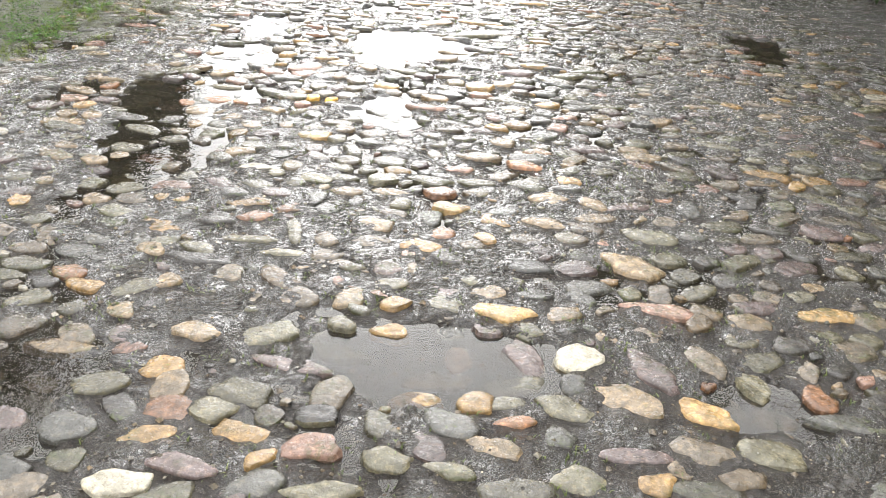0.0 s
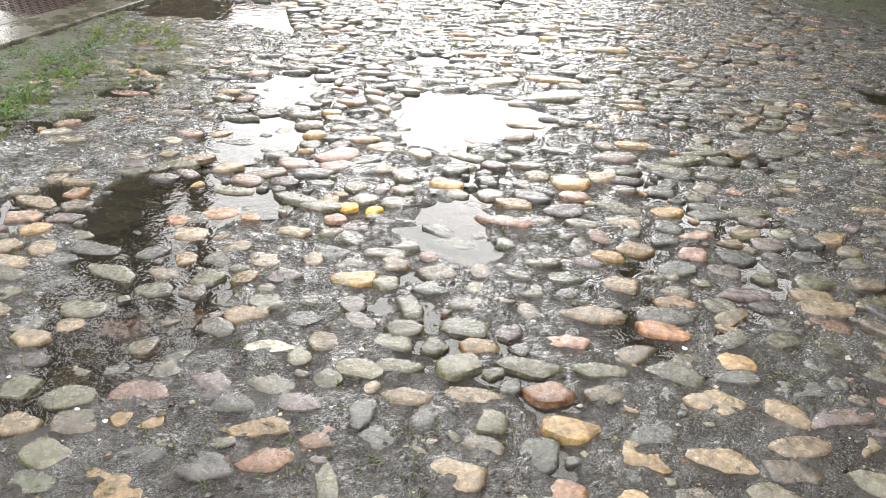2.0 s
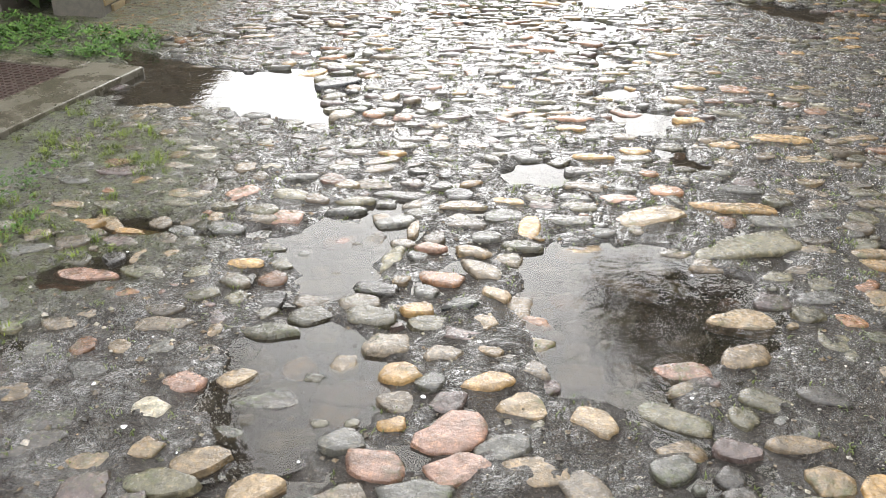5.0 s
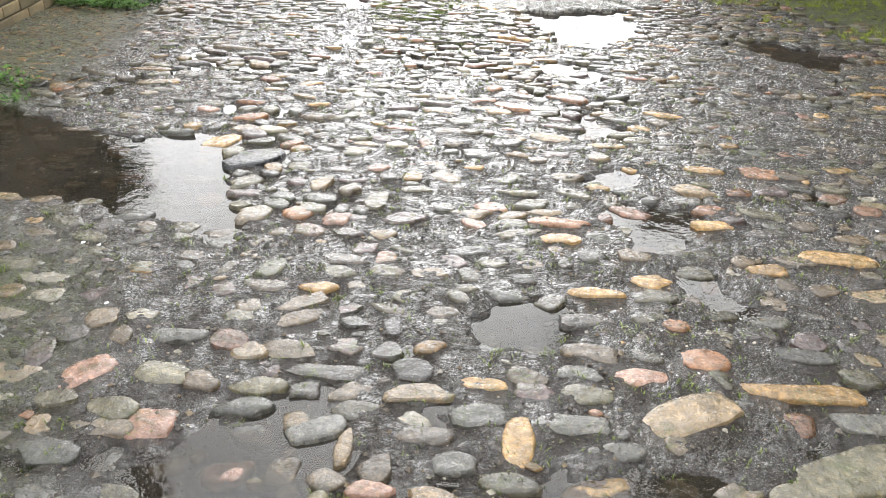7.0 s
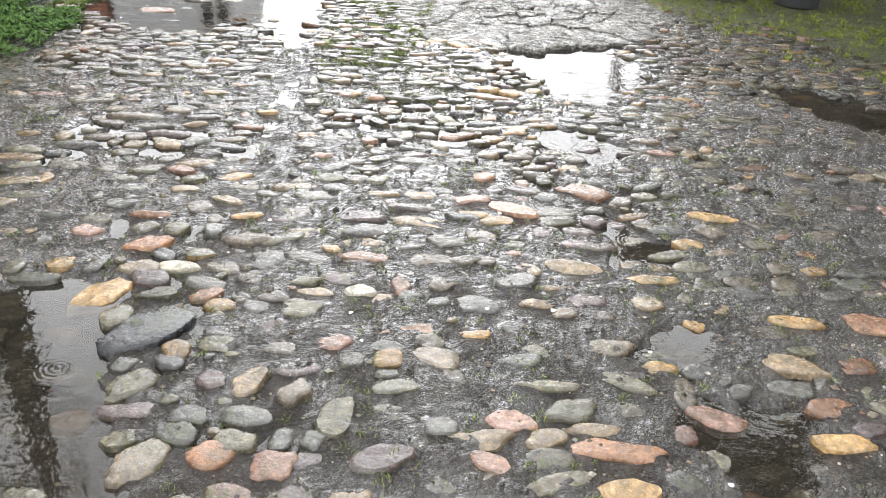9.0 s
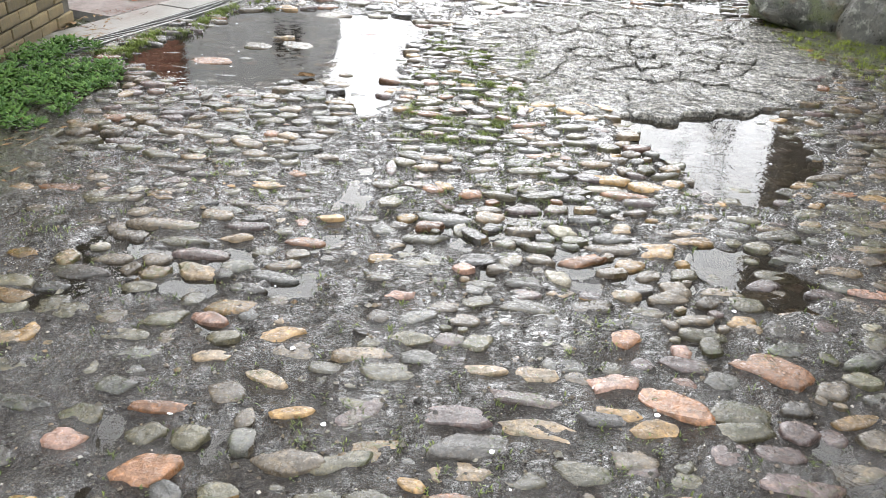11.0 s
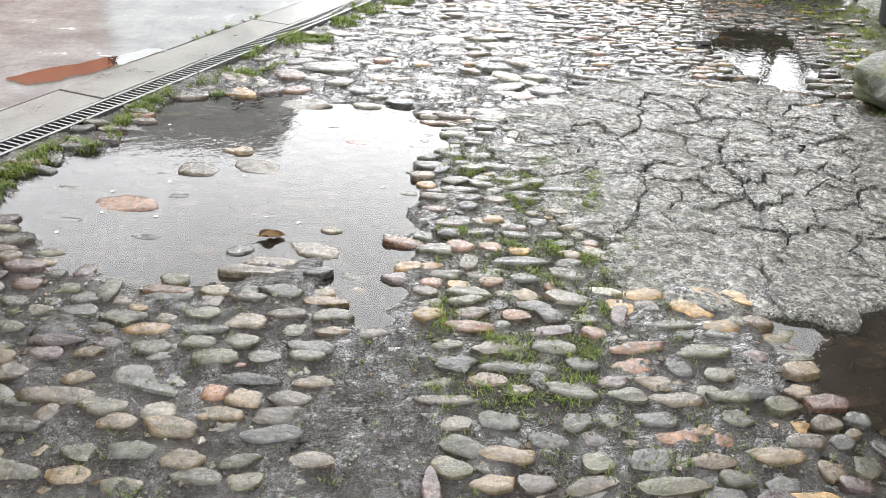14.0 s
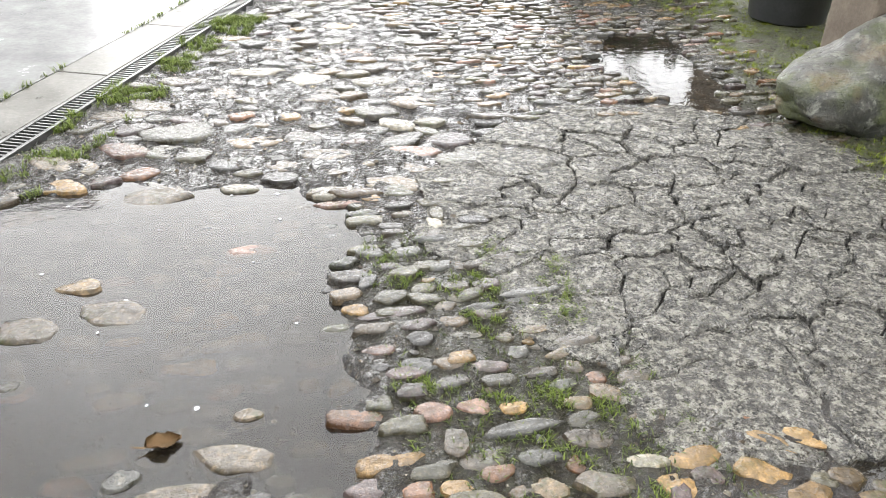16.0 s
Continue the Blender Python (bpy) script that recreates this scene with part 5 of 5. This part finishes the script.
def tree(name, x, y, tall, spread, seed, label, leafy, trunk=0.14, stem=0.36, wobble=0.14):
    rng = random.Random(seed)
    t = tagged(new(name), label, "tree")
    t.location = (x, y, 0.0)
    bm = bmesh.new()
    tips = []

    def grow(a, d, length, r, depth):
        n = 3
        for i in range(n):
            k = wobble if depth == 0 else 0.14
            d = (d + Vector((rng.gauss(0, k), rng.gauss(0, k), rng.gauss(0.03, 0.08)))).normalized()
            b = a + d * length / n
            tube(bm, a, b, r * (1 - 0.22 * i / n), r * (1 - 0.22 * (i + 1) / n), 7 if depth < 2 else 4)
            a = b
            if depth > 1:
                tips.append(a)
        if depth >= (4 if not leafy else 3):
            tips.append(a)
            return
        for _ in range(rng.randint(2, 3) + (1 if depth == 1 else 0)):
            side = Vector((rng.gauss(0, 1), rng.gauss(0, 1), rng.gauss(0.25, 0.4))).normalized()
            grow(a, (d * 0.75 + side * spread).normalized(), length * rng.uniform(0.55, 0.8), r * 0.62, depth + 1)

    grow(Vector((0, 0, -0.1)), Vector((0, 0, 1)), tall * stem, trunk, 0)
    part("trunk", bm, M_BARK, t, "dark wet bark with forking limbs", smooth=True)
    if leafy:
        nr = np.random.default_rng(seed)
        V, F = [], []
        for p in tips:
            for _ in range(leafy):
                o = np.array(p) + nr.normal(0, 0.26 * tall / 6, 3)
                a, b2 = nr.normal(0, 1, 3), nr.normal(0, 1, 3)
                a /= np.linalg.norm(a)
                b2 = np.cross(a, b2)
                b2 /= np.linalg.norm(b2)
                l = nr.uniform(0.05, 0.12)
                k = len(V)
                V += [tuple(o - a * l), tuple(o + b2 * l * 0.45), tuple(o + a * l), tuple(o - b2 * l * 0.45)]
                F.append((k, k + 1, k + 2, k + 3))
        me = mesh_of("crown", V, F, M_LEAF, False)
        o = new("crown", me)
        o.parent = t
        tagged(o, "dark evergreen leaves")
    return t


def hedge(x0, y0, x1, y1, thick, tall, seed, label):
    """A clipped hedge: a leafy mass over twigs."""
    rng = np.random.default_rng(seed)
    length = math.hypot(x1 - x0, y1 - y0)
    h = tagged(new("hedge"), label, "hedge")
    h.location = (x0, y0, 0)
    h.rotation_euler = (0, 0, math.atan2(y1 - y0, x1 - x0))
    bm = bmesh.new()
    box(bm, 0.1, length - 0.1, -thick * 0.3, thick * 0.3, 0.0, tall * 0.86)
    part("twigs", bm, M_BARK, h, "dense dark twigs")
    n = int(length * tall * 330)
    P = np.stack([rng.uniform(0, length, n), rng.uniform(-0.5, 0.5, n) * thick, rng.uniform(0.02, 1, n) * tall], 1)
    P[:, 2] *= 0.86 + 0.2 * fuzz(P[:, 0], P[:, 1], 0.9, seed)
    side = rng.random(n) < 0.75
    P[side, 1] = np.where(rng.random(side.sum()) < 0.5, -0.5, 0.5) * thick * rng.uniform(0.72, 1.05, side.sum())
    a = rng.normal(0, 1, (n, 3))
    a /= np.linalg.norm(a, axis=1)[:, None]
    b = np.cross(a, rng.normal(0, 1, (n, 3)))
    b /= np.linalg.norm(b, axis=1)[:, None]
    l = rng.uniform(0.04, 0.1, (n, 1))
    V = np.stack([P - a * l, P + b * l * 0.5, P + a * l, P - b * l * 0.5], 1).reshape(-1, 3)
    F = np.arange(n * 4).reshape(-1, 4)
    o = new("foliage", mesh_of("foliage", V.tolist(), F.tolist(), M_LEAF, False))
    o.parent = h
    return h


def window(parent, m, w, h):
    me = bpy.data.meshes.new("window")
    bm = bmesh.new()
    for a in ((-w / 2, w / 2, -0.04, 0.03, -h / 2, -h / 2 + 0.06), (-w / 2, w / 2, -0.04, 0.03, h / 2 - 0.06, h / 2), (-w / 2, -w / 2 + 0.06, -0.04, 0.03, -h / 2 + 0.06, h / 2 - 0.06),
              (w / 2 - 0.06, w / 2, -0.04, 0.03, -h / 2 + 0.06, h / 2 - 0.06), (-0.025, 0.025, -0.03, 0.02, -h / 2 + 0.06, h / 2 - 0.06)):
        box(bm, *a)
    bm.to_mesh(me), bm.free()
    me.materials.append(M_WHITE)
    f = new("window", me)
    f.parent = parent
    f.matrix_local = m
    for s in (-1, 1):
        part("pane", block(min(s * 0.025, s * (w / 2 - 0.06)), max(s * 0.025, s * (w / 2 - 0.06)), 0.0, 0.012, -h / 2 + 0.06, h / 2 - 0.06), M_GLASS, f, "dark glass pane")
    return f


def house(name, label, x0, x1, y0, y1, tall, mat, roof_tall, windows, category="house", eave=0.25):
    hs = tagged(new(name), label, category)
    hs.location = ((x0 + x1) / 2, y0, 0)
    w, d = (x1 - x0) / 2, y1 - y0
    part("wall", block(-w, w, 0, d, -0.1, tall), mat, hs)
    bm = bmesh.new()
    e = eave
    v = [bm.verts.new(p) for p in ((-w - e, -e, tall), (w + e, -e, tall), (w + e, d + e, tall), (-w - e, d + e, tall), (-w - e, d / 2, tall + roof_tall), (w + e, d / 2, tall + roof_tall))]
    for f in ((0, 1, 5, 4), (2, 3, 4, 5), (0, 4, 3), (1, 2, 5), (3, 2, 1, 0)):
        bm.faces.new([v[i] for i in f])
    part("roof", bm, M_SLATE, hs, "dark slate roof")
    for wx, wz, ww, wh in windows:
        window(hs, pose(wx, -0.015, wz), ww, wh)
    return hs


house("house", "two-storey house of brown stone at the lane's end", 6.6, 12.0, 17.0, 23.0, 5.0, M_STONEWALL, 2.2, [(-1.8, 1.5, 1.0, 1.2), (1.5, 1.5, 1.0, 1.2), (-1.8, 3.6, 1.0, 1.1), (1.5, 3.6, 1.0, 1.1)])
tagged(part("wall_garden", block(1.8, 4.9, 13.98, 14.34, -0.1, 3.2, bevel=0.02), M_STONEWALL, None), "tall brown stone wall ending behind the boulder", "stone wall", kind="structure")
house("garage", "low white rendered garage with a shallow slate roof across the yard", -4.87, -3.13, 18.6, 22.0, 2.4, M_RENDER, 0.2, [(0.6, 1.6, 0.5, 0.5)], "garage", 0.03)
house("shed", "red-brown timber shed beside the garage", -7.4, -4.95, 18.6, 21.0, 2.35, M_RED, 0.3, [], "shed", 0.03)
house("cottage", "brown stone cottage beside the lane", 5.4, 10.5, 0.5, 9.5, 4.4, M_STONEWALL, 2.4, [], "house")

for i, (x, y, tall, spread, tr) in enumerate([(-5.6, 16.6, 11.0, 0.6, 0.22), (6.2, 26.5, 7.5, 0.7, 0.16), (-1.6, 27.5, 6.5, 0.6, 0.12), (-4.95, 12.2, 9.0, 0.85, 0.09)]):
    tree("bare_tree", x, y, tall, spread, 50 + i, "leafless tree with dark forking branches beside the lane", 0, tr)
tree("bare_tree", -4.68, 13.35, 14.0, 0.75, 61, "tall leafless tree with a thick straight trunk", 0, 0.19, 0.55, 0.008)
for i, (x, y, tall, tr) in enumerate([(-4.45, 10.6, 11.5, 0.055), (-4.62, 11.5, 11.0, 0.045), (-5.0, 10.2, 11.0, 0.05), (-5.0, 9.0, 10.0, 0.06), (-5.35, 9.5, 10.5, 0.05)]):
    tree("bare_tree", x, y, tall, 0.35, 70 + i, "slender leafless tree with a straight dark stem", 0, tr, 0.72, 0.008)
for i, (x, y, tall) in enumerate([(3.4, 11.0, 6.6), (5.8, 7.0, 6.0), (4.9, 12.6, 5.0), (-5.4, 8.2, 6.5), (-6.1, 15.2, 5.0), (-6.4, 4.5, 5.0), (5.4, -3.0, 6.0), (-5.9, -3.0, 6.0)]):
    tree("evergreen_tree", x, y, tall, 0.75, 80 + i, "dense dark evergreen tree beside the lane", 26, 0.15)
# first hedge: unseen, added to dim low reflections on stones beyond the great puddle
hedge(-3.0, 25.0, 3.5, 25.3, 0.9, 1.8, 8, "unseen dark hedge added across the lane's far end to dim low sky reflections")
hedge(-5.3, -4.0, -5.3, 7.6, 0.8, 1.7, 1, "dark evergreen hedge along the lane's verge")
hedge(-4.75, 9.4, -4.75, 13.0, 0.9, 3.9, 5, "overgrown dark shrubs behind the brick wall")
hedge(4.6, -4.0, 4.3, 13.4, 0.8, 3.7, 2, "tall dark evergreen hedge along the lane")

boulder("boulder", (1.95, 13.84, -0.10), (0.76, 0.36, 0.43), 10, "grey lichen-flecked boulder with a dark damp foot on the verge", 4.2, M_BOULDER, 0.5)
boulder("boulder", (1.98, 13.3, -0.05), (0.3, 0.26, 0.3), 40, "mossy yellow-green rock beside the larger boulder", 7.7, M_BOULDER)
plant_pot(2.62, 15.75, 0.36, 0.6)
plant_pot(2.5, 12.95, 0.22, 0.4)
hedge(1.1, 17.0, 2.6, 16.9, 0.4, 0.6, 6, "low dark shrubs at the far edge of the lane")

VERGE_L = [(-3.6, 4.6), (-2.5, 4.6), (-2.2, 6.2), (-2.4, 7.2), (-3.1, 7.7), (-3.35, 6.4)]
blades("grass", "short wet grass creeping over the lane's verge", scatter(VERGE_L, 420, 6, (6, 14), 0.9, 0.5), M_GRASS, 0.026, 0.002, 7)
blades("grass", "grass tufts along the channel drain", scatter([(-3.5, 11.7), (-3.2, 11.9), (-1.3, 16.4), (-1.75, 16.3), (-2.3, 14.9), (-2.75, 13.7)], 620, 8, (12, 24), 1.0, 0.45), M_GRASS, 0.026, 0.0022, 8)
blades("grass", "short grass between the narrow cobbles", scatter([(-1.42, 10.9), (-1.3, 12.9), (-0.55, 12.75), (-0.75, 11.5), (-0.95, 10.9)], 330, 9, (12, 24), 0.8, 0.5), M_GRASS, 0.016, 0.0018, 9)
blades("grass", "sparse grass between the cobbles", scatter([(-2.8, 8.4), (-2.6, 11.6), (0.6, 11.0), (1.0, 6.0), (-2.4, 5.6)], 420, 10, (8, 16), 0.8, 0.5), M_GRASS, 0.011, 0.0016, 10)
blades("grass", "bright grass on the mossy verge beside the boulder", scatter([(1.9, 10.9), (1.15, 12.7), (1.2, 13.6), (1.4, 14.6), (1.9, 15.9), (1.6, 16.6), (3.4, 16.4), (3.2, 10.6)], 1500, 11, (8, 16), 0.8, 0.42), M_MOSS, 0.03, 0.002, 11)
blades("grass", "grass tufts in the joint of the concrete edging", [(along(r, 0.45).x, along(r, 0.45).y, 0.008, 6, 1.0) for r in np.sort(np.random.default_rng(2).uniform(2.6, 6.6, 120)) if float(fuzz(r, 0, 1.5, 3)) > 0.35], M_GRASS, 0.026, 0.0022, 12)
blades("moss", "olive moss and grass bits in the joints of the cobbles", scatter([(-2.7, 1.2), (-2.9, 8.4), (-2.7, 11.6), (0.6, 11.0), (1.6, 6.0), (1.4, 1.2)], 3200, 15, (3, 6), 0.8, 0.38), M_OLIVE, 0.011, 0.0022, 15, 1.6, "moss")
blades("moss", "olive moss tufts between the narrow cobbles", scatter([(-1.42, 10.0), (-1.3, 12.9), (-0.55, 12.75), (-0.5, 10.0)], 700, 16, (3, 6), 0.9, 0.38), M_OLIVE, 0.014, 0.0022, 16, 1.6, "moss")
weeds("weeds", "leafy green weeds at the foot of the brick wall", [(-3.75, 10.9), (-3.75, 12.2), (-3.4, 12.35), (-3.0, 11.75), (-3.1, 10.8)], 520, 0.03, 12)
weeds("weeds", "leafy green weeds behind the manhole", [(-4.6, 8.45), (-4.4, 9.5), (-3.0, 9.1), (-3.1, 8.5)], 260, 0.03, 13)
weeds("weeds", "low green weeds on the verge", [(-3.0, 4.8), (-3.3, 6.4), (-2.7, 6.8), (-2.5, 5.4)], 160, 0.018, 14)



def litter():
    """Dead leaves and broken twigs on the verge."""
    rng = np.random.default_rng(19)
    V, F = [], []
    for x, y, z, n, k in scatter([(-3.7, 8.9), (-3.72, 11.2), (-3.0, 11.0), (-2.9, 9.2)], 420, 19, (1, 3), 1.0, 0.3) + scatter([(-3.75, 12.6), (-3.75, 13.0), (-3.45, 13.0), (-3.4, 12.3)], 60, 20, (1, 3), 1.0, 0.1):
        a = rng.uniform(0, math.tau)
        if rng.random() < 0.5:
            l, w = rng.uniform(0.012, 0.03), rng.uniform(0.005, 0.012)
        else:
            l, w = rng.uniform(0.03, 0.11), 0.0015
        c, s = math.cos(a), math.sin(a)
        b = len(V)
        z += 0.004
        V += [(x - c * l, y - s * l, z), (x - s * w, y + c * w, z + 0.004), (x + c * l, y + s * l, z + rng.uniform(0, 0.01)), (x + s * w, y - c * w, z + 0.002)]
        F.append((b, b + 1, b + 2, b + 3))
    tagged(new("leaf_litter", mesh_of("leaf_litter", V, F, M_DEAD, False)), "brown dead leaves and broken twigs on the verge", "leaf litter", kind="stuff")


litter()


def petals():
    """Pale petals and bits of leaf lying on the water and the stones."""
    rng = random.Random(31)
    V, F = [], []
    spots = [(rng.uniform(-3.0, -1.5), rng.uniform(11.7, 13.4), WATER + 0.002) for _ in range(26)]
    for _ in range(70):
        x, y = rng.uniform(-2.3, 1.2), rng.uniform(1.4, 11.0)
        spots.append((x, y, max(float(height(x, y)) + 0.004, WATER + 0.002)))
    for x, y, z in spots:
        r, b, t = rng.uniform(0.004, 0.011), len(V), rng.uniform(0, math.tau)
        V += [(x + r * math.cos(t + i * 1.05) * (1 if i % 2 else 0.7), y + r * math.sin(t + i * 1.05) * (1 if i % 3 else 0.75), z + rng.uniform(0, 0.003)) for i in range(6)]
        F.append(tuple(range(b, b + 6)))
    tagged(new("petals", mesh_of("petals", V, F, M_WHITE, False)), "fallen pale petals on the puddles and stones", "petals", kind="stuff")


petals()


def dead_leaf(x, y, size, turn, label):
    """A withered leaf with a folded blade, curled edges and a stalk."""
    bm = bmesh.new()
    n, rows = 10, []
    for i in range(n + 1):
        u = i / n
        w = 0.36 * math.sin(math.pi * u ** 0.8) * (1 + 0.18 * math.sin(u * 19)) + 0.004
        rows.append([bm.verts.new((size * (u - 0.5), size * w * v, size * (0.09 * v * v + 0.05 * math.sin(u * 5.5) + 0.05 * math.sin(v * 7 + u * 9)))) for v in (-1.0, -0.55, 0.0, 0.55, 1.0)])
    for a, b in zip(rows, rows[1:]):
        for j in range(4):
            bm.faces.new((a[j], b[j], b[j + 1], a[j + 1]))
    bmesh.ops.solidify(bm, geom=list(bm.faces), thickness=0.0015)
    ob = tagged(new("dead_leaf"), label, "leaf")
    ob.matrix_world = pose(x, y, max(float(height(x, y)), WATER) + 0.012, 0, 0, turn)
    part("blade", bm, M_DEAD, ob, smooth=True)
    bm = bmesh.new()
    tube(bm, (-size * 0.5, 0, 0), (-size * 0.85, size * 0.06, size * 0.12), 0.002, 0.0013, 6)
    part("stalk", bm, M_DEAD, ob)


dead_leaf(-1.99, 11.9, 0.095, 15, "curled brown dead leaf floating on the great puddle")
lay_cobbles()
grit()
